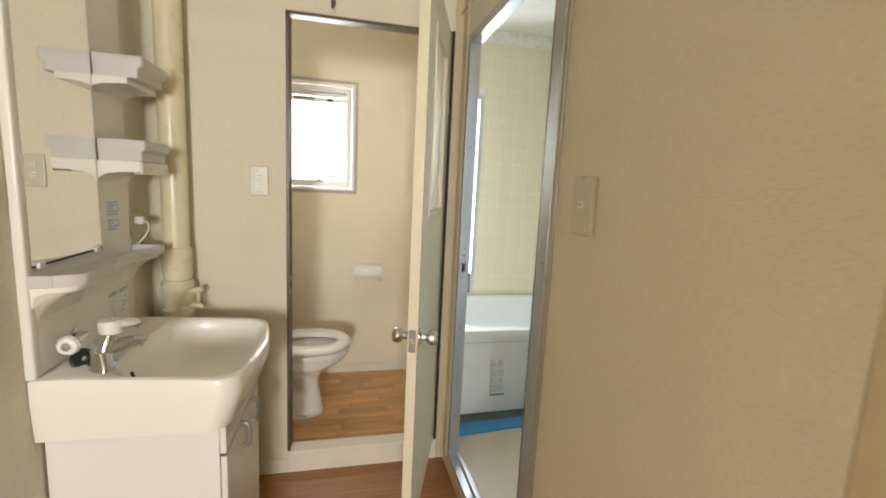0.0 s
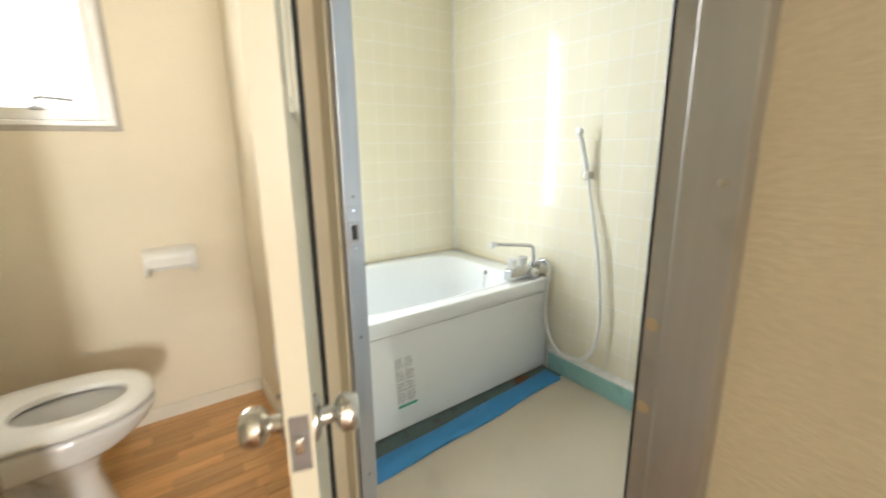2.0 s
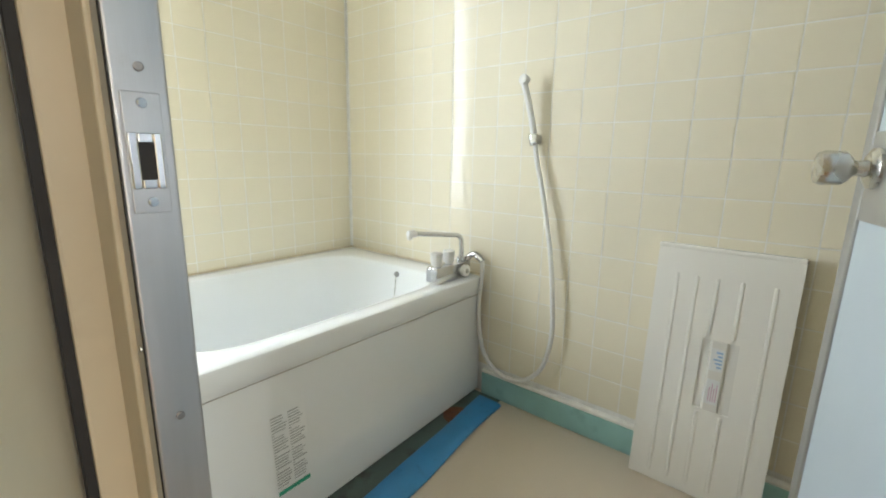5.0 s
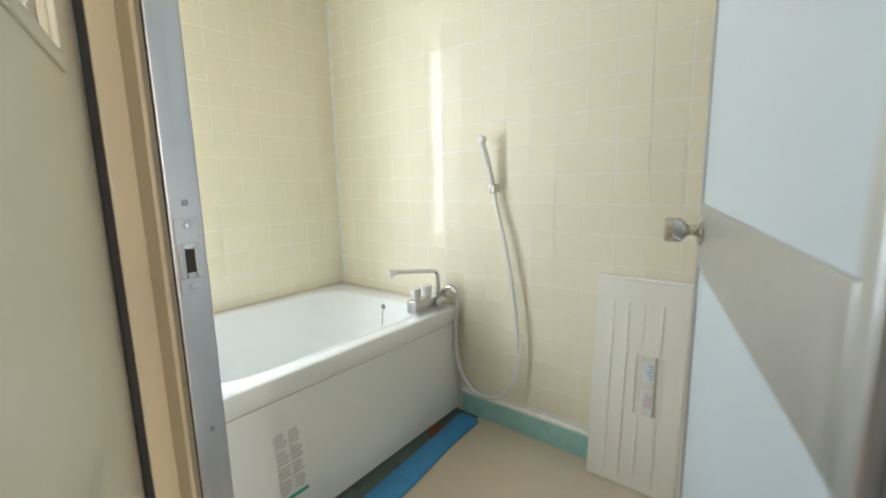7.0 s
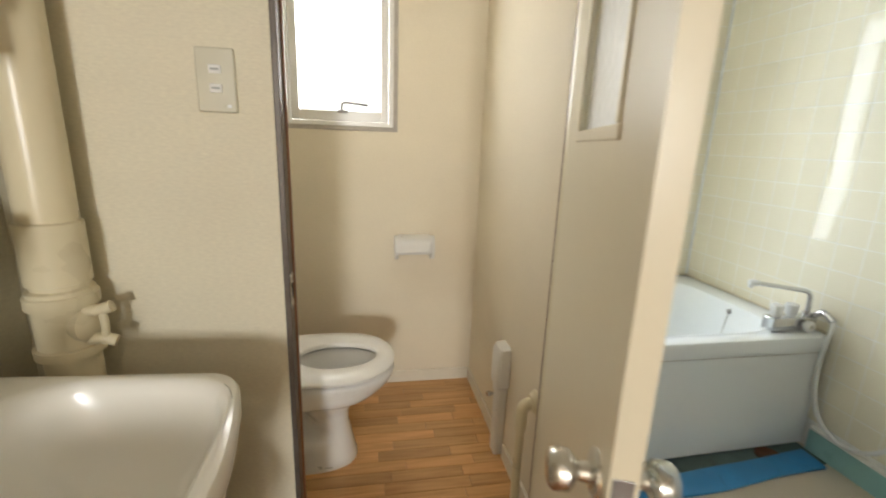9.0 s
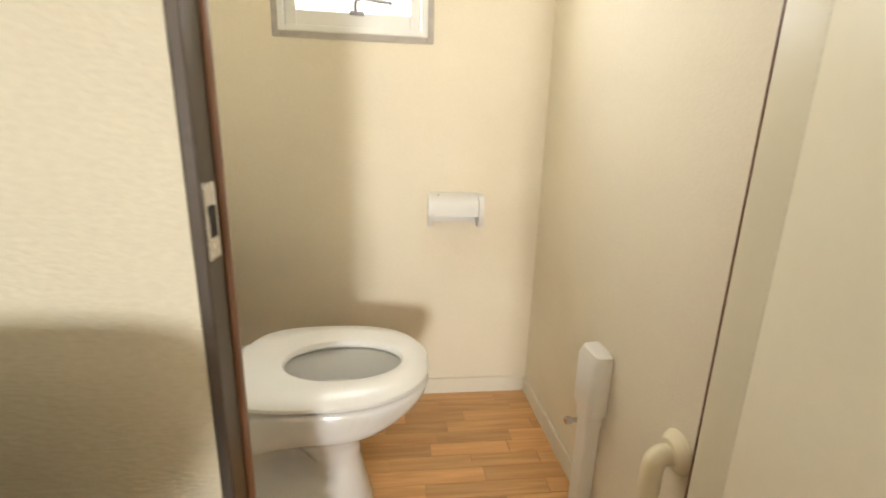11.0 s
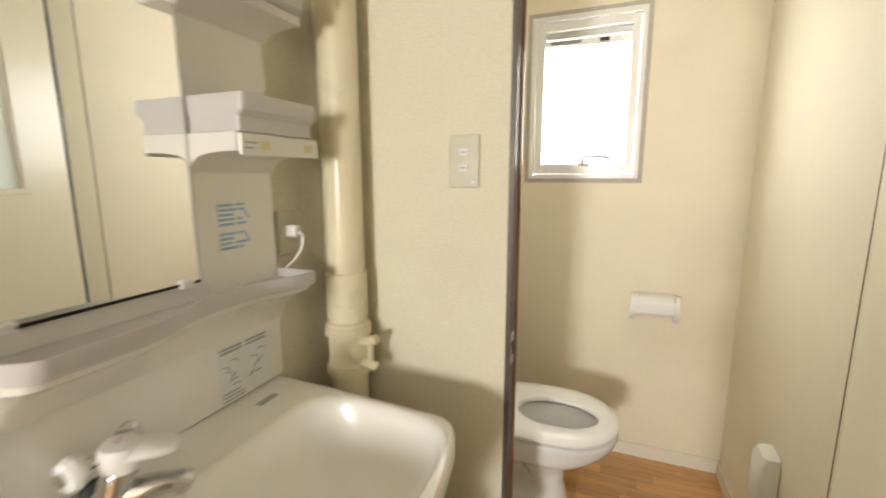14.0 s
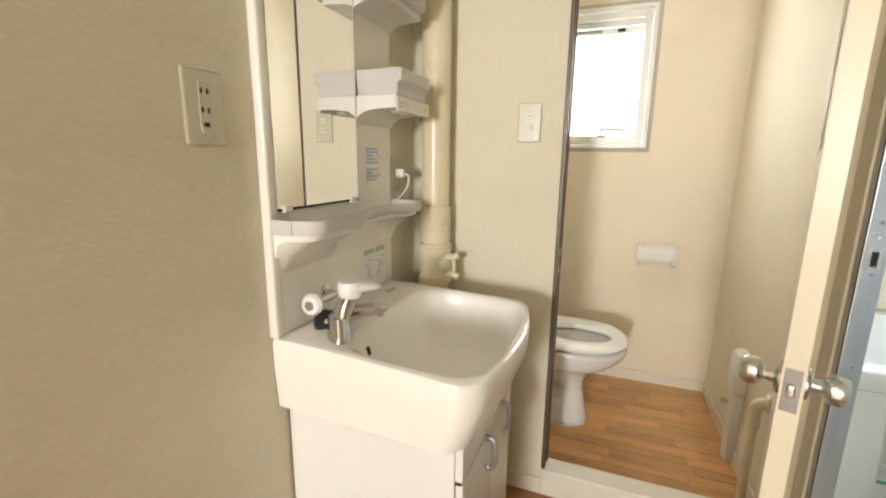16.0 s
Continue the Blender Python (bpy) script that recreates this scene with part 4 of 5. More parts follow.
    lid = [rounded(-1.272, cy - 0.186, -1.058, cy + 0.186, 0.04, 0.918), rounded(-1.274, cy - 0.188, -1.056, cy + 0.188, 0.04, 0.952), rounded(-1.268, cy - 0.182, -1.062, cy + 0.182, 0.04, 0.966), rounded(-1.25, cy - 0.165, -1.08, cy + 0.165, 0.04, 0.971)]
    part("tank_lid", loft(lid), CERAMIC, tank, "white cistern lid", True)


toilet()


def paper_holder():
    t = thing("paper_holder", (-0.355, YT, 0.79), "white plastic paper holder with flap, empty roll", "paper holder")
    for x in (-0.462, -0.278):
        rg = [[Vector((x + dx, YT - 0.001 - 0.088 * (0.5 + 0.5 * math.cos(a)) * 1.0, 0.785 + 0.062 * math.sin(a))) for a in [2 * math.pi * i / 28 for i in range(28)]] for dx in (0, 0.003, 0.015, 0.018)]
        part("arm", loft(rg), PLASTIC, t, "white rounded side arm", True)
    fl = []
    for i in range(9):
        a = i / 8
        y, z = YT - 0.010 - 0.064 * math.sin(min(1.0, a * 1.5) * 1.5), 0.846 - 0.082 * a ** 1.9
        fl.append([Vector((-0.443, y, z)), Vector((-0.279, y, z)), Vector((-0.279, y + 0.003, z - 0.003)), Vector((-0.443, y + 0.003, z - 0.003))])
    part("flap", loft(fl), PLASTIC, t, "white curved flap", True)
    part("roller", turned((-0.443, YT - 0.040, 0.770), (1, 0, 0), ((0, 0.010), (0.004, 0.0145), (0.160, 0.0145), (0.164, 0.010)), 18), PLASTIC, t, "", True)
    part("lock", turned((-0.425, YT - 0.052, 0.840), (0, -0.4, 1), ((0, 0.004), (0.004, 0.0035)), 10), STEEL, t)
    part("back", box(-0.443, YT - 0.006, 0.735, -0.279, YT - 0.0005, 0.845, 0.002), PLASTIC, t)


paper_holder()
pb = thing("pipe_cover", (-0.06, 0.535, 0.0), "white plastic pipe cover with rounded top on the toilet wall", "pipe cover")
cov = [rounded(-0.065, 0.492, -0.0255, 0.560, (0.010, 0.004, 0.004, 0.012), z) for z in (0.0, 0.30)]
part("cover", loft(cov), PLASTIC, pb, "", True)
cap = [rounded(-0.069, 0.486, -0.0255, 0.565, (0.014, 0.004, 0.004, 0.014), 0.290), rounded(-0.069, 0.486, -0.0255, 0.565, (0.014, 0.004, 0.004, 0.014), 0.315),
       rounded(-0.077, 0.470, -0.0255, 0.575, (0.016, 0.004, 0.004, 0.016), 0.335), rounded(-0.077, 0.470, -0.0255, 0.575, (0.016, 0.004, 0.004, 0.016), 0.478),
       rounded(-0.068, 0.475, -0.0255, 0.571, (0.018, 0.004, 0.004, 0.018), 0.500), rounded(-0.053, 0.490, -0.0255, 0.560, (0.012, 0.004, 0.004, 0.012), 0.508)]
part("cover_cap", loft(cap), PLASTIC, pb, "white cover cap", True)
vv = thing("stop_valve", (-0.07, 0.60, 0.232), "small chrome stop valve beside the pipe cover", "valve")
part("stem", turned((-0.0255, 0.600, 0.232), (-1, 0, 0), ((0, 0.014), (0.004, 0.014), (0.005, 0.007), (0.034, 0.007), (0.036, 0.012), (0.052, 0.012), (0.054, 0.008)), 16), CHROME, vv, "", True)
ep = thing("drain_pipe", (-0.09, 0.205, 0.0), "ivory plastic pipe with elbow out of the toilet wall", "pipe")
part("pipe", tube([(-0.075, 0.200, 0.001), (-0.075, 0.200, 0.30)], 0.0155, 18, smooth_steps=1), PVC, ep, "", True)
el = part("elbow", tube([(-0.075, 0.200, 0.385), (-0.075, 0.200, 0.415), (-0.071, 0.200, 0.432), (-0.059, 0.200, 0.442), (-0.045, 0.200, 0.443)], 0.0205, 20), PVC, ep, "ivory elbow", True)
part("socket", turned((-0.075, 0.200, 0.345), (0, 0, 1), ((0, 0.0165), (0.003, 0.0205), (0.045, 0.0205), (0.048, 0.020)), 20), PVC, el, "", True)
part("rosette", turned((-0.0255, 0.200, 0.447), (-1, 0, 0), ((0, 0.044), (0.005, 0.043), (0.012, 0.034), (0.022, 0.028)), 24), PVC, ep, "ivory wall flange", True)
part("lower_pipe", tube([(-0.075, 0.200, 0.295), (-0.075, 0.200, 0.35)], 0.0155, 18, smooth_steps=1), PVC, ep, "", True)

# ---- washroom ----
VY0, VY1, VZ = -0.790, -0.222, 0.878   # washstand: near and far ends, rim


def washstand():
    t = thing("washstand", (-1.10, -0.5, -0.006), "white washstand with moulded basin top and two-door cabinet", "washstand")
    # basin: outer skin from below up over the rim into the bowl; the front bows out
    def ring(inset, z, bow, front=-0.808, n=10):
        x0, x1, y0, y1 = XL + 0.002 + inset * 0.2, front - inset, VY0 + inset, VY1 - inset
        pts = [Vector((x0, y1, z)), Vector((x0, y0, z))]
        for i in range(8):
            pts.append(Vector((x0 + (x1 - 0.09 - x0) * (i + 1) / 8, y0, z)))
        for i in range(1, n):
            a = i / n * math.pi / 2
            pts.append(Vector((x1 - 0.09 + 0.09 * math.sin(a) * 0.70, y0 + 0.07 * (1 - math.cos(a)), z)))
        for i in range(1, 16):
            f = i / 16
            pts.append(Vector((x1 - 0.027 + 0.85 * bow * math.sin(math.pi * f), y0 + 0.07 + (y1 - y0 - 0.14) * f, z)))
        for i in range(1, n):
            a = (1 - i / n) * math.pi / 2
            pts.append(Vector((x1 - 0.09 + 0.09 * math.sin(a) * 0.70, y1 - 0.07 * (1 - math.cos(a)), z)))
        for i in range(8):
            pts.append(Vector((x1 - 0.09 - (x1 - 0.09 - x0) * i / 8, y1, z)))
        mid = (y0 + y1) / 2
        for p in pts:
            if p.y < mid:
                p.y -= 0.024 * max(0.0, (p.x - x0) / (x1 - x0)) ** 1.5 * (mid - p.y) / (mid - y0)
        return pts

    def tilt(ps):
        return [Vector((p.x, p.y, p.z - 0.018 * max(0.0, (p.x + 1.25) / 0.45))) for p in ps]

    n = len(ring(0, 0, 0))

    def bowl(cx, cy, a, b, z, e):
        # matched to the outer ring's directions so that the skin does not twist
        out = []
        for p in ring(0, z, 0.03):
            d = Vector((p.x - (-1.08), p.y - (VY0 + VY1) / 2, 0))
            th = math.atan2(d.y, d.x)
            c, s = math.cos(th), math.sin(th)
            k = (abs(c / a) ** e + abs(s / b) ** e) ** (-1 / e)
            out.append(Vector((cx + k * c, cy + k * s, z)))
        return out

    cy = (VY0 + VY1) / 2
    rows = [ring(0.020, 0.695, 0.020, -0.850), ring(0.006, 0.70, 0.025, -0.838), ring(0.0, 0.80, 0.032), tilt(ring(0.0, VZ - 0.012, 0.036)), tilt(ring(0.004, VZ - 0.003, 0.036)), tilt(ring(0.012, VZ, 0.036)),
            tilt(bowl(-1.020, cy - 0.008, 0.194, 0.270, VZ + 0.0005, 4.5)), tilt(bowl(-1.020, cy - 0.008, 0.189, 0.265, VZ - 0.002, 4.4)), tilt(bowl(-1.019, cy - 0.006, 0.183, 0.258, VZ - 0.009, 4.3)), tilt(bowl(-1.018, cy, 0.176, 0.251, VZ - 0.024, 4.0)),
            tilt(bowl(-1.014, cy, 0.168, 0.244, VZ - 0.050, 3.8)), bowl(-1.010, cy, 0.156, 0.232, VZ - 0.085, 3.5), bowl(-1.010, cy - 0.002, 0.140, 0.212, VZ - 0.118, 3.2), bowl(-1.014, cy - 0.008, 0.122, 0.185, VZ - 0.138, 2.8),
            bowl(-1.020, cy - 0.016, 0.104, 0.150, VZ - 0.146, 2.6), bowl(-1.035, cy - 0.030, 0.080, 0.110, VZ - 0.152, 2.3), bowl(-1.088, cy - 0.062, 0.028, 0.028, VZ - 0.158, 2.0)]
    bs = part("basin", loft(rows, first=False), BASIN, t, "glossy warm white moulded basin", True)
    dx, dy = -1.088, cy - 0.062
    dr = part("drain", turned((dx, dy, VZ - 0.159), (0, 0, 1), ((0, 0.034), (0.003, 0.034), (0.005, 0.030), (0.002, 0.022), (0.0, 0.010)), 28), STEEL, bs, "steel drain ring", True)
    part("drain_hole", turned((dx, dy, VZ - 0.1575), (0, 0, 1), ((0, 0.018), (0.001, 0.018)), 20), ALU_DARK, dr)
    part("drain_cross", box(dx - 0.013, dy - 0.004, VZ - 0.1566, dx + 0.013, dy + 0.004, VZ - 0.1545, 0.001), STEEL, dr)
    oc, oa = Vector((-1.148, cy - 0.186, VZ - 0.037)), Vector((0.55, 0.75, 0.25)).normalized()
    part("overflow", loft([circle(oc - oa * 0.006, 0.0028, oa, 16, 0.012), circle(oc + oa * 0.0018, 0.0028, oa, 16, 0.012)]), DARK, bs, "dark overflow slot")
    part("vent_slot", box(-1.285, VY1 - 0.14, VZ - 0.001, -1.268, VY1 - 0.085, VZ + 0.0012, 0.0005), PRINT, bs)
    # cabinet
    cb = part("body", box(XL + 0.006, VY0 + 0.036, 0.055, -0.905, VY1 - 0.028, 0.70, 0.003), LAMINATE, t, "white laminate carcass")
    part("plinth", box(XL + 0.02, VY0 + 0.05, -0.0055, -0.96, VY1 - 0.05, 0.055), LAMINATE, cb)
    ym = (VY0 + VY1) / 2 + 0.004
    part("fascia", box(-0.904, VY0 + 0.036, 0.600, -0.886, VY1 - 0.028, 0.70, 0.003), LAMINATE, cb, "white fascia under the basin")
    for y0, y1, yh in ((VY0 + 0.038, ym - 0.002, ym - 0.055), (ym + 0.002, VY1 - 0.03, ym + 0.118)):
        d = part("door", box(-0.903, y0, 0.06, -0.885, y1, 0.592, 0.003), LAMINATE, t, "white cabinet door")
        part("handle", tube([(-0.886, yh, 0.585), (-0.872, yh, 0.588), (-0.862, yh, 0.575), (-0.860, yh, 0.545), (-0.862, yh, 0.515), (-0.872, yh, 0.502), (-0.886, yh, 0.505)], 0.0082, 10), ALU, d, "grey metal bow handle", True)
    part("door_shadow_gap", box(-0.9045, VY0 + 0.037, 0.592, -0.890, VY1 - 0.029, 0.600), DARK, cb)


washstand()


def faucet():
    fx, fy, fz, k = -1.222, -0.706, VZ - 0.004, 0.86
    ux, uy = 0.74, 0.67
    t = thing("basin_faucet", (fx, fy, fz), "chrome single-lever basin faucet with white lever", "faucet")
    bs = []
    for z, a, b in ((0, 0.060, 0.031), (0.006, 0.060, 0.031), (0.018, 0.052, 0.027), (0.034, 0.040, 0.025), (0.050, 0.030, 0.024)):
        bs.append([Vector((fx + 0.6 * a * math.cos(q) + 0.8 * b * math.sin(q), fy - 0.8 * a * math.cos(q) + 0.6 * b * math.sin(q), fz + z)) for q in [2 * math.pi * i / 32 for i in range(32)]])
    base = part("base", loft(bs), CHROME, t, "chrome oblong base", True)
    part("blue_mark", turned((fx + 0.040, fy - 0.010, fz + 0.020), (0.75, 0.2, 0.6), ((-0.004, 0.006), (0.001, 0.006)), 14), PRINTBLUE, base, "small blue mark")
    rg = []
    for z, a, b in ((0.036, 0.027, 0.025), (0.06, 0.025, 0.024), (0.105, 0.025, 0.024), (0.112, 0.022, 0.022)):
        rg.append([Vector((fx - 0.004 + z * 0.20 + a * math.cos(q), fy - 0.003 + z * 0.18 + b * math.sin(q), fz + k * z)) for q in [2 * math.pi * i / 24 for i in range(24)]])
    part("body", loft(rg), CHROME, t, "chrome body", True)
    sp = []
    for d, w, h, z in ((0.0, 0.020, 0.020, 0.060), (0.026, 0.021, 0.019, 0.064), (0.052, 0.021, 0.016, 0.067), (0.078, 0.020, 0.013, 0.068), (0.090, 0.015, 0.009, 0.067), (0.095, 0.008, 0.004, 0.066)):
        px, py = fx + 0.018 + d * ux, fy + 0.014 + d * uy
        sp.append([Vector((px - uy * w * math.cos(q), py + ux * w * math.cos(q), fz + k * z + h * math.sin(q))) for q in [2 * math.pi * i / 20 for i in range(20)]])
    part("spout", loft(sp), CHROME, t, "thick chrome spout", True)
    part("aerator", turned((fx + 0.018 + 0.076 * ux, fy + 0.014 + 0.076 * uy, fz + k * 0.060), (0, 0, -1), ((0, 0.012), (0.012, 0.012), (0.014, 0.009)), 18), STEEL, t, "", True)
    lv = []
    for z, a, b in ((0.112, 0.026, 0.024), (0.118, 0.029, 0.027), (0.146, 0.031, 0.029), (0.156, 0.027, 0.026), (0.159, 0.014, 0.012)):
        lv.append([Vector((fx + 0.022 + a * math.cos(q), fy + 0.019 + b * math.sin(q), fz + k * z)) for q in [2 * math.pi * i / 24 for i in range(24)]])
    le = part("lever_cap", loft(lv), PLASTIC, t, "white lever cap", True)
    ar = []
    for d, w, h, z in ((0.0, 0.028, 0.015, 0.140), (0.024, 0.028, 0.014, 0.140), (0.050, 0.026, 0.011, 0.138), (0.066, 0.020, 0.008, 0.136), (0.072, 0.012, 0.005, 0.135)):
        px, py = fx + 0.022 + d * ux, fy + 0.019 + d * uy
        ar.append([Vector((px - uy * w * math.cos(q), py + ux * w * math.cos(q), fz + k * z + h * math.sin(q))) for q in [2 * math.pi * i / 20 for i in range(20)]])
    part("lever", loft(ar), PLASTIC, le, "white lever", True)
    part("lever_mark", box(fx + 0.016, fy + 0.014, fz + k * 0.159 - 0.0005, fx + 0.024, fy + 0.018, fz + k * 0.159 + 0.001), PRINTPINK, le)
    w = thing("water_valve", (XL + 0.05, -0.655, VZ + 0.07), "chrome angle valve with clear acrylic knob behind the faucet", "valve")
    part("stem", tube([(XL + 0.016, -0.600, VZ + 0.060), (XL + 0.045, -0.602, VZ + 0.060), (XL + 0.052, -0.625, VZ + 0.062), (XL + 0.053, -0.690, VZ + 0.064)], 0.0105, 12), CHROME, w, "chrome stem", True)
    part("flange", turned((XL + 0.016, -0.600, VZ + 0.060), (1, 0, 0), ((0, 0.022), (0.004, 0.021), (0.007, 0.012)), 20), CHROME, w, "", True)
    part("knob", turned((XL + 0.053, -0.686, VZ + 0.064), (0.1, -1, 0), ((0, 0.012), (0.006, 0.024), (0.020, 0.029), (0.030, 0.024), (0.034, 0.012)), 10), CRYSTAL, w, "clear faceted acrylic knob")
    part("knob_cap", turned((XL + 0.056, -0.720, VZ + 0.064), (0.1, -1, 0), ((0, 0.012), (0.002, 0.011)), 14), STEEL, w)
    p = thing("basin_plug", (XL + 0.078, -0.672, VZ), "black rubber basin plug lying behind the faucet", "plug")
    part("disc", turned((XL + 0.074, -0.680, VZ + 0.012), (0.66, -0.55, 0.45), ((-0.008, 0.026), (-0.004, 0.031), (0.003, 0.032), (0.007, 0.028), (0.008, 0.012)), 26), RUBBER, p, "", True)
    part("stud", turned((XL + 0.079, -0.6845, VZ + 0.016), (0.66, -0.55, 0.45), ((0, 0.006), (0.005, 0.006), (0.006, 0.003)), 14), STEEL, p)


faucet()


def tray(t, name, y0, y1, z0, h, depth, mat, label=""):
    """An open tray with a lip along its front and sides."""
    xb = XL + 0.026
    q = (0.004, 0.008, 0.024, 0.004)
    o = [rounded(xb, y0 + 0.003, xb + depth - 0.014, y1 - 0.003, q, z0), rounded(xb, y0 + 0.003, xb + depth - 0.014, y1 - 0.003, q, z0 + 0.40 * h), rounded(xb, y0, xb + depth, y1, q, z0 + 0.55 * h), rounded(xb, y0, xb + depth, y1, q, z0 + h - 0.002), rounded(xb + 0.001, y0 + 0.001, xb + depth - 0.001, y1 - 0.001, q, z0 + h)]
    i = [rounded(xb + 0.004, y0 + 0.004, xb + depth - 0.005, y1 - 0.004, (0.003, 0.006, 0.020, 0.003), z0 + h), rounded(xb + 0.004, y0 + 0.008, xb + depth - 0.019, y1 - 0.008, (0.003, 0.006, 0.018, 0.003), z0 + 0.006)]
    return part(name, loft(o + i), mat, t, label, True)


def vanity_unit():
    t = thing("mirror_cabinet", (XL, -0.52, VZ), "white mirror unit with grey trays above the washstand", "mirror cabinet")
    y0, y1, ym, top = -0.794, -0.212, -0.430, 2.16
    part("back_panel", box(XL + 0.0005, y0, VZ + 0.002, XL + 0.016, y1, top, 0.003), BASIN, t, "warm white moulded back panel")
    part("side_rail", box(XL + 0.0005, y0 - 0.004, VZ + 0.002, XL + 0.026, y0 + 0.024, top, 0.006, 3), BASIN, t, "white side rail with rounded edges", True)
    mr = part("mirror", box(XL + 0.017, -0.768, 1.180, XL + 0.023, ym - 0.004, top - 0.02, 0.001), MIRROR, t, "mirror glass")
    part("mirror_edge", box(XL + 0.0165, ym - 0.004, 1.180, XL + 0.0245, ym - 0.001, top - 0.02), GREYTRAY, t, "thin grey mirror edge")
    part("mirror_edge", box(XL + 0.0165, -0.768, 1.175, XL + 0.0235, ym - 0.001, 1.180), DARK, t)
    for y in (-0.740, ym - 0.035):
        part("mirror_clip", box(XL + 0.020, y - 0.014, 1.170, XL + 0.032, y + 0.014, 1.188, 0.004), PLASTIC, mr, "white mirror clip")
    # side bay: white brackets under grey trays
    for z, h in ((1.472, 0.068), (1.736, 0.068)):
        br = []
        far = 0.148 if z < 1.6 else 0.122
        thin = 1.0 if z < 1.6 else 0.6
        for d, dz in ((0.016, -0.078 * thin), (0.03, -0.058 * thin), (0.05, -0.046 * thin), (0.09, -0.040 * thin), (far, -0.038 * thin)):
            br.append([Vector((XL + d, ym - 0.0005, z - 0.004)), Vector((XL + d, y1 + 0.006, z - 0.004)), Vector((XL + d, y1 + 0.006, z + dz)), Vector((XL + d, ym - 0.0005, z + dz))])
        b = part("bracket", loft(br), RESIN, t, "white moulded bracket", True)
        tray(t, "tray", ym - 0.0005, y1 + 0.000, z - 0.003, h, 0.140, GREYTRAY, "pale grey plastic tray")
        if z < 1.6:
            part("socket_strip", box(XL + 0.1475, ym + 0.004, z - 0.046, XL + 0.152, y1 + 0.008, z - 0.006, 0.002), RESIN, b, "white strip with sockets and switch")
            for yy in (ym + 0.055, y1 - 0.035):
                for k in (0, 0.014):
                    part("socket_slot", box(XL + 0.1515, yy + k, z - 0.034, XL + 0.1526, yy + k + 0.007, z - 0.018), GOLD, b)
            part("print_line", box(XL + 0.1515, ym + 0.014, z - 0.024, XL + 0.1526, ym + 0.044, z - 0.021), PRINT, b)
            part("print_line", box(XL + 0.1515, ym + 0.014, z - 0.034, XL + 0.1526, ym + 0.036, z - 0.031), PRINT, b)
            part("lamp_cover", box(XL + 0.100, ym + 0.06, z - 0.046, XL + 0.130, y1 - 0.09, z - 0.036, 0.004), GREYTRAY, b, "small grey lamp cover")
    # lower shelf with its bowed front, tray rim in grey over a white support
    def shelf_line(f):
        y = -0.790 + f * (y1 + 0.004 + 0.790)
        d = 0.140 - 0.045 / (1 + math.exp(-(f - 0.42) * 26)) + 0.035 / (1 + math.exp(-(f - 0.83) * 30))
        if f < 0.06:
            d -= 0.06 * ((0.06 - f) / 0.06) ** 2
        return y, d
    def across(f, sup):
        y, d = shelf_line(f)
        a, b = XL + 0.016, XL + d
        if sup:
            return [Vector((a, y, 1.03)), Vector((max(a + 0.01, b - 0.095), y, 1.072)), Vector((max(a + 0.02, b - 0.050), y, 1.104)), Vector((b - 0.022, y, 1.113)), Vector((b - 0.018, y, 1.1265)), Vector((a, y, 1.1265))]
        return [Vector((a, y, 1.127)), Vector((b - 0.006, y, 1.127)), Vector((b, y, 1.136)), Vector((b, y, 1.160)), Vector((b - 0.006, y, 1.160)), Vector((b - 0.007, y, 1.139)), Vector((a, y, 1.139))]
    part("shelf", loft([across(i / 48, False) for i in range(49)]), GREYTRAY, t, "pale grey shelf tray with a bowed rim", True)
    part("shelf_support", loft([across(i / 48, True) for i in range(49)]), BASIN, t, "white moulded shelf support", True)
    for f in (0.0, 1.0):
        y, d = shelf_line(f)
        part("shelf_end", box(XL + 0.016, y - 0.003, 1.128, XL + d - 0.002, y + 0.003, 1.160, 0.002), GREYTRAY, t)
    # printed labels
    lb = part("label", box(XL + 0.0165, -0.376, 1.220, XL + 0.0170, -0.284, 1.332), BASIN, t, "blue printed safety label")
    rng = random.Random(11)
    for i in range(10):
        z = 1.328 - i * 0.0104
        if i == 5:
            continue
        a = rng.uniform(0.030, 0.050)
        part("print_line", box(XL + 0.0170, -0.372, z - 0.0058, XL + 0.0175, -0.372 + a, z), PRINTBLUE, lb)
        if i not in (2, 7):
            part("print_line", box(XL + 0.0170, -0.372 + a + 0.006, z - 0.0052, XL + 0.0175, rng.uniform(-0.312, -0.292), z), PRINTBLUE, lb)
    for i in (1, 6):
        z = 1.328 - i * 0.0104
        part("print_line", loft([[Vector((XL + d, -0.308 + u, z + w)) for u, w in ((0, 0), (0.004, 0), (0.020, -0.024), (0.016, -0.024))] for d in (0.0170, 0.0176)]), PRINTBLUE, lb)
    lb = part("label", box(XL + 0.0165, -0.408, 0.882, XL + 0.0170, -0.260, 1.018), LABEL, t, "white instruction sheet with line drawings")
    for j in range(2):
        for i in range(2):
            z = 1.012 - i * 0.0085
            part("print_line", box(XL + 0.0170, -0.400 + j * 0.072, z - 0.0052, XL + 0.0175, -0.400 + j * 0.072 + rng.uniform(0.044, 0.060), z), PRINT, lb)
        for i in range(6):
            cy, cz = -0.388 + j * 0.072 + rng.uniform(0, 0.038), 0.975 - 0.011 * i + rng.uniform(-0.004, 0.004)
            q = rng.uniform(-0.6, 0.9)
            u, w = math.cos(q) * 0.011, math.sin(q) * 0.011
            part("drawing_line", tube([(XL + 0.0172, cy - u, cz - w), (XL + 0.0174, cy + 0.004, cz + 0.003), (XL + 0.0172, cy + u, cz + w)], 0.0013, 5, smooth_steps=3), PRINT, lb)
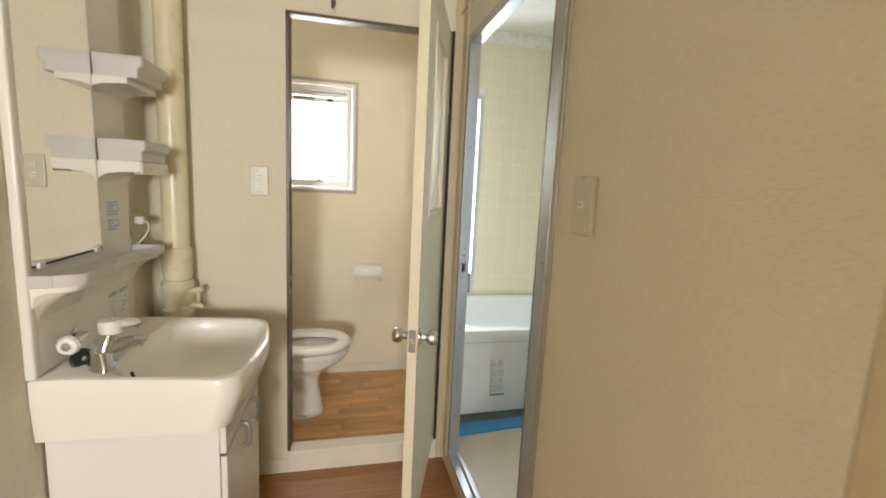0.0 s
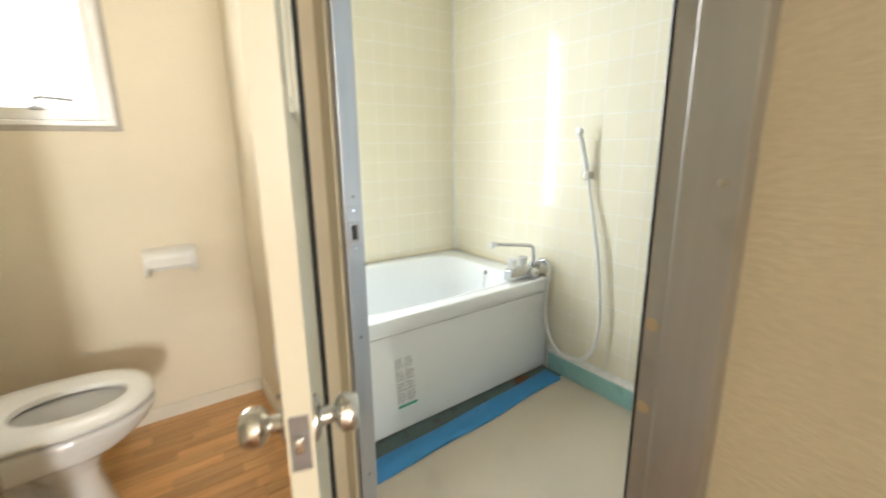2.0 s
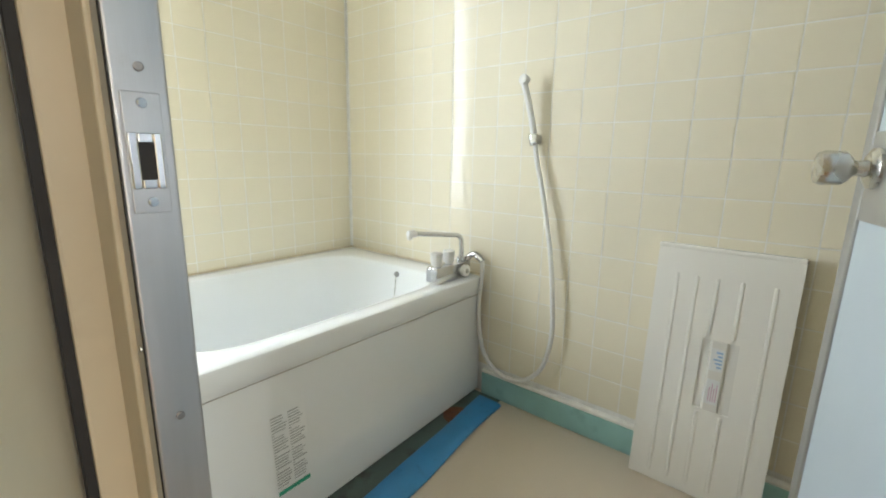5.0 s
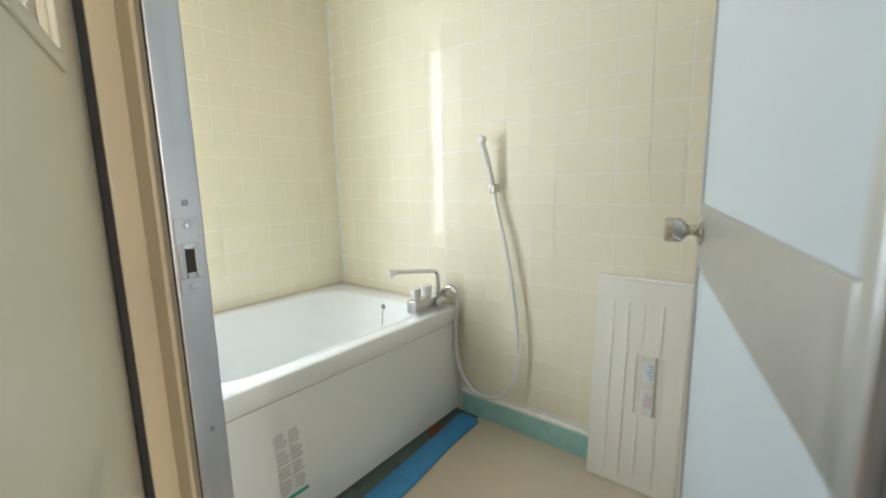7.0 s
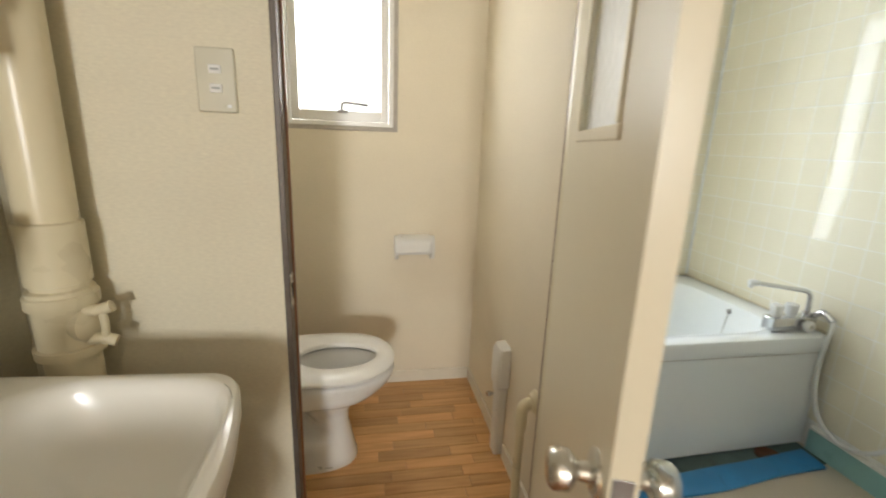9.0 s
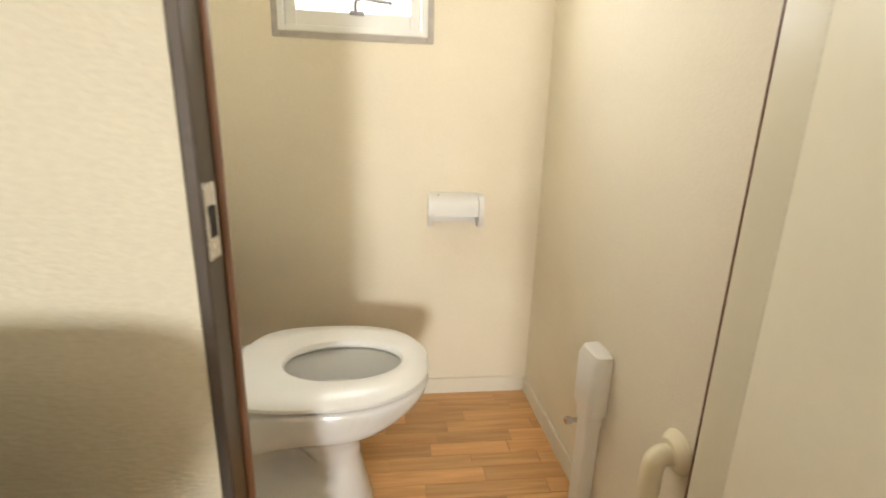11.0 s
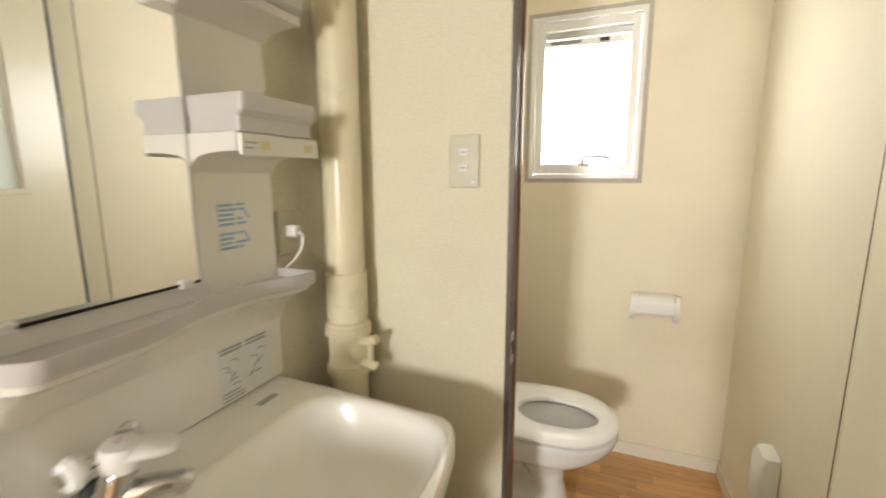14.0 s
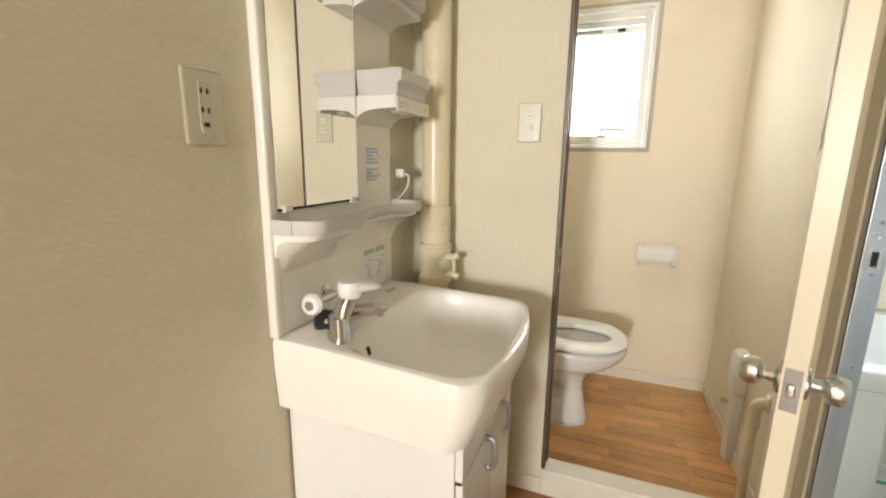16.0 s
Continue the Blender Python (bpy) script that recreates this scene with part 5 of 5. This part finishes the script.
    for i in range(3):
        z = 0.908 - i * 0.0085
        part("print_line", box(XL + 0.0170, -0.400, z - 0.0036, XL + 0.0175, -0.400 + rng.uniform(0.045, 0.065), z), PRINT, lb)


vanity_unit()


def soil_pipe():
    cx, cy, r = -1.228, -0.072, 0.050
    t = thing("soil_pipe", (cx, cy, 0.0), "ivory plastic waste pipe with cleanout fitting in the corner", "pipe")
    part("pipe", turned((cx, cy, -0.006), (0, 0, 1), ((0, r), (0.84, r), (0.845, r), (0.85, r)), 32), PVC, t, "", True)
    part("upper_pipe", turned((cx, cy, 0.98), (0, 0, 1), ((0, r), (ZC - 0.981, r)), 32), PVC, t, "", True)
    part("sleeve", turned((cx, cy, 1.005), (0, 0, 1), ((0, r + 0.001), (0.002, r + 0.006), (0.125, r + 0.006), (0.128, r + 0.001)), 32), PVC, t, "ivory coupling sleeve", True)
    f = part("cleanout", turned((cx, cy, 0.845), (0, 0, 1), ((0, r + 0.002), (0.003, r + 0.012), (0.022, r + 0.012), (0.024, r + 0.005), (0.11, r + 0.005), (0.112, r + 0.013), (0.135, r + 0.013), (0.138, r + 0.008), (0.146, r + 0.008), (0.150, r + 0.001)), 32), PVC, t, "ivory cleanout fitting", True)
    part("cap", turned((cx + 0.03, cy - 0.012, 0.915), (0.96, -0.28, 0), ((0, 0.036), (0.026, 0.036), (0.030, 0.032), (0.036, 0.018), (0.038, 0.010)), 24), PVC, f, "round cleanout cap", True)
    for dz in (-0.032, 0.032):
        part("lug", tube([(cx + 0.048, cy - 0.022, 0.915 + dz), (cx + 0.075, cy - 0.018, 0.915 + dz), (cx + 0.098, cy - 0.016, 0.915 + dz * 1.25)], 0.0125, 14), PVC, f, "wing nut lug", True)
    part("bar", tube([(cx + 0.078, cy - 0.020, 0.872), (cx + 0.082, cy - 0.020, 0.915), (cx + 0.078, cy - 0.020, 0.958)], 0.008, 12), PVC, f, "clamp bar", True)


soil_pipe()


def plate(name, label, cat, face, u, z, rockers, w=0.078, h=0.130, d=0.010):
    """A wall plate: face 'n' (door wall), 'e' (east wall), 'w' (west wall)."""
    bm = box(-w / 2, -d, -h / 2, w / 2, -0.0004, h / 2, 0.004, 3)
    turn = {"n": (0, (u, 0, z)), "e": (-90, (0, u, z)), "w": (90, (XL, u, z))}[face]
    t = thing(name, turn[1], label, cat)
    m = Matrix.Translation(turn[1])

    def put(nm, b, mat, lab="", par=None):
        bmesh.ops.transform(b, matrix=m, verts=b.verts)
        return part(nm, b, mat, par or t, lab)
    pl = put("plate", bm, IVORY, "ivory cover plate")
    if rockers == "outlet":
        put("insert", box(-0.012, -d - 0.0008, -0.045, 0.012, -d + 0.001, 0.045, 0.001), IVORY)
        for zz in (0.030, -0.004):
            for x in (-0.0065, 0.0065):
                put("slot", box(x - 0.0022, -d - 0.0014, zz - 0.005, x + 0.0022, -d - 0.0004, zz + 0.005), DARK)
        put("slot", box(-0.006, -d - 0.0014, -0.034, 0.006, -d - 0.0004, -0.026), DARK, "earth terminal")
    else:
        for zz in rockers:
            rk = put("rocker", box(-0.0125, -d - 0.004, zz - 0.009, 0.0125, -d + 0.001, zz + 0.009, 0.002), PLASTIC, "white rocker")
            put("print_line", box(-0.008, -d - 0.0046, zz - 0.002, 0.008, -d - 0.0038, zz + 0.002), PRINT, "", rk)
        put("mark", box(0.020, -d - 0.0006, -0.055, 0.028, -d + 0.0002, -0.048), LABEL, "white corner mark")
    t.rotation_euler = (0, 0, radians(turn[0]))


plate("light_switch", "ivory double light switch on the wallpaper beside the toilet door", "light switch", "n", -0.912, 1.422, (0.022, -0.016))
plate("light_switch", "ivory single light switch on the wallpaper beside the bathroom doorway", "light switch", "e", -1.163, 1.405, (0.003,), 0.087, 0.136, 0.014)
plate("wall_outlet", "ivory double wall outlet with earth terminal beside the mirror unit", "outlet", "w", -0.918, 1.382, "outlet", 0.086, 0.134, 0.006)

ol = thing("corner_outlet", (XL, -0.165, 1.245), "ivory wall outlet with a plugged-in white cable", "outlet")
part("plate", box(XL + 0.0005, -0.192, 1.185, XL + 0.010, -0.125, 1.300, 0.003), IVORY, ol)
pg = part("plug", box(XL + 0.010, -0.172, 1.232, XL + 0.045, -0.145, 1.262, 0.006), PLASTIC, ol, "white plug")
part("cable", tube([(XL + 0.044, -0.160, 1.245), (XL + 0.058, -0.160, 1.235), (XL + 0.055, -0.165, 1.20), (XL + 0.035, -0.185, 1.165), (XL + 0.022, -0.205, 1.150)], 0.0032, 8), PLASTIC, pg, "", True)

hk = thing("wire_hook", (-0.02, -0.02, 2.24), "bent wire hook on the corner post", "hook")
part("wire", tube([(-0.03, -0.0145, 2.22), (-0.03, -0.05, 2.225), (-0.01, -0.075, 2.245), (0.0, -0.085, 2.27), (-0.0145, -0.088, 2.30)], 0.004, 8), STEEL, hk, "", True)
ds = thing("door_hook", (-0.60, 0.0, 2.20), "small brown metal hook over the toilet door", "hook")
part("plate", box(-0.612, -0.004, 2.19, -0.592, -0.0005, 2.26, 0.001), BRONZE, ds)
part("arm", tube([(-0.602, -0.003, 2.22), (-0.602, -0.035, 2.20), (-0.604, -0.045, 2.165)], 0.006, 8), BRONZE, ds, "", True)

# ---- pieces: tiles and floor strips ----
TP, TG = 0.1112, 0.0034


def tile_mesh(name, axis):
    s, b = TP - TG, 0.0042
    bm = bmesh.new()
    base = [(-s / 2, -s / 2), (s / 2, -s / 2), (s / 2, s / 2), (-s / 2, s / 2)]
    def p(u, v, d):
        return Vector((-d, u, v)) if axis == "x" else Vector((u, -d, v))
    rows = [[p(u, v, 0.0003) for u, v in base], [p(u, v, 0.0004) for u, v in base], [p(u * (1 - 2 * b / s), v * (1 - 2 * b / s), 0.0008) for u, v in base]]
    loft(rows, bm=bm)
    bmesh.ops.recalc_face_normals(bm, faces=bm.faces)
    me = bpy.data.meshes.new(name)
    bm.to_mesh(me)
    bm.free()
    me.materials.append(TILE)
    return me


def tiles(parent_name, axis, at, u_phase, z_phase, u_lo, u_hi, z_lo, z_hi, near, skip=(), cut=None):
    host = bpy.data.objects[parent_name]
    me = tile_mesh("tile", axis)
    rng = random.Random(7 if axis == "x" else 8)
    verts, faces = [], []
    i0, i1 = math.ceil((u_lo - u_phase) / TP), math.floor((u_hi - u_phase) / TP)
    j0, j1 = math.ceil((z_lo - z_phase) / TP), math.floor((z_hi - z_phase) / TP)
    for i in range(i0, i1):
        for j in range(j0, j1):
            u, z = u_phase + (i + 0.5) * TP, z_phase + (j + 0.5) * TP
            if any(a - TP * 0.45 < u < b + TP * 0.45 and c - TP * 0.45 < z < d + TP * 0.45 for a, b, c, d in skip):
                continue
            tip = Euler((0, rng.gauss(0, 0.0030), rng.gauss(0, 0.0030))) if axis == "x" else Euler((rng.gauss(0, 0.0030), 0, rng.gauss(0, 0.0030)))
            m = Matrix.LocRotScale(Vector((at, u, z)) if axis == "x" else Vector((u, at, z)), tip, None)
            if near[0] < u < near[1] and z < near[2]:
                o = new("tile", me)
                o.parent, o.matrix_basis = host, m
            else:
                k = len(verts)
                verts += [tuple(m @ v.co) for v in me.vertices]
                faces += [[k + q for q in f.vertices] for f in me.polygons]
    for j in range(j0, j1 if cut else j0):
        o = new("tile", me)
        o.parent = host
        o.matrix_basis = Matrix.LocRotScale(Vector(((cut[0] + cut[1]) / 2, at, z_phase + (j + 0.5) * TP)), None, Vector(((cut[1] - cut[0] - TG) / (TP - TG), 1, 1)))
    far = bpy.data.meshes.new("far_tiles")
    far.from_pydata(verts, [], faces)
    far.materials.append(TILE)
    o = new("far_tiles", far)
    o.parent = host
    tagged(o, kind="stuff")


tiles("wall_bath_east", "x", XB - 0.0002, -0.0555, 1.074, -1.19, YB + 0.06, 0.16, 2.6, (-0.80, 1.3, 1.80))
tiles("wall_bath_north", "y", YB - 0.0002, XB - 0.01 - 12 * TP, 1.074, 0.10, XB + 0.0, 0.50, 2.6, (0.4, 1.4, 1.9), skip=((0.20, 0.49, 0.50, 2.13),), cut=(0.491, 0.5336))
tagged(part("corner_joint", box(XB - 0.006, YB - 0.006, 0.58, XB - 0.0005, YB - 0.0005, ZC - 0.01, 0.003), GROUT), "white corner joint of the tiles", "trim", kind="structure")


def strips(host_name, x0, x1, y0, y1, row, lo, hi, mat, seed, top=0.0):
    host = bpy.data.objects[host_name]
    rng = random.Random(seed)
    meshes = {}
    y = y0
    while y < y1 - 0.01:
        h = min(row, y1 - y)
        x = x0 - rng.uniform(0, lo)
        while x < x1:
            w = round(rng.uniform(lo, hi), 2)
            a, b = max(x, x0), min(x + w, x1)
            if b - a > 0.015:
                key = (round(b - a, 2), round(h, 3))
                if key not in meshes:
                    bm = box(-key[0] / 2 + 0.0005, -key[1] / 2 + 0.0005, -0.0058, key[0] / 2 - 0.0005, key[1] / 2 - 0.0005, 0, 0.0009, 1)
                    me = bpy.data.meshes.new("plank")
                    bm.to_mesh(me)
                    bm.free()
                    me.materials.append(mat)
                    meshes[key] = me
                o = new("plank", meshes[key])
                o.parent, o.location = host, (a + (b - a) / 2, y + h / 2, top)
            x += w
        y += row


strips("floor_2", XL, -0.027, 0.09, YT, 0.0605, 0.22, 0.38, STRIPS, 3)
strips("floor", XL, -0.001, -1.6, -0.001, 0.152, 0.7, 0.95, PLANKS, 5)
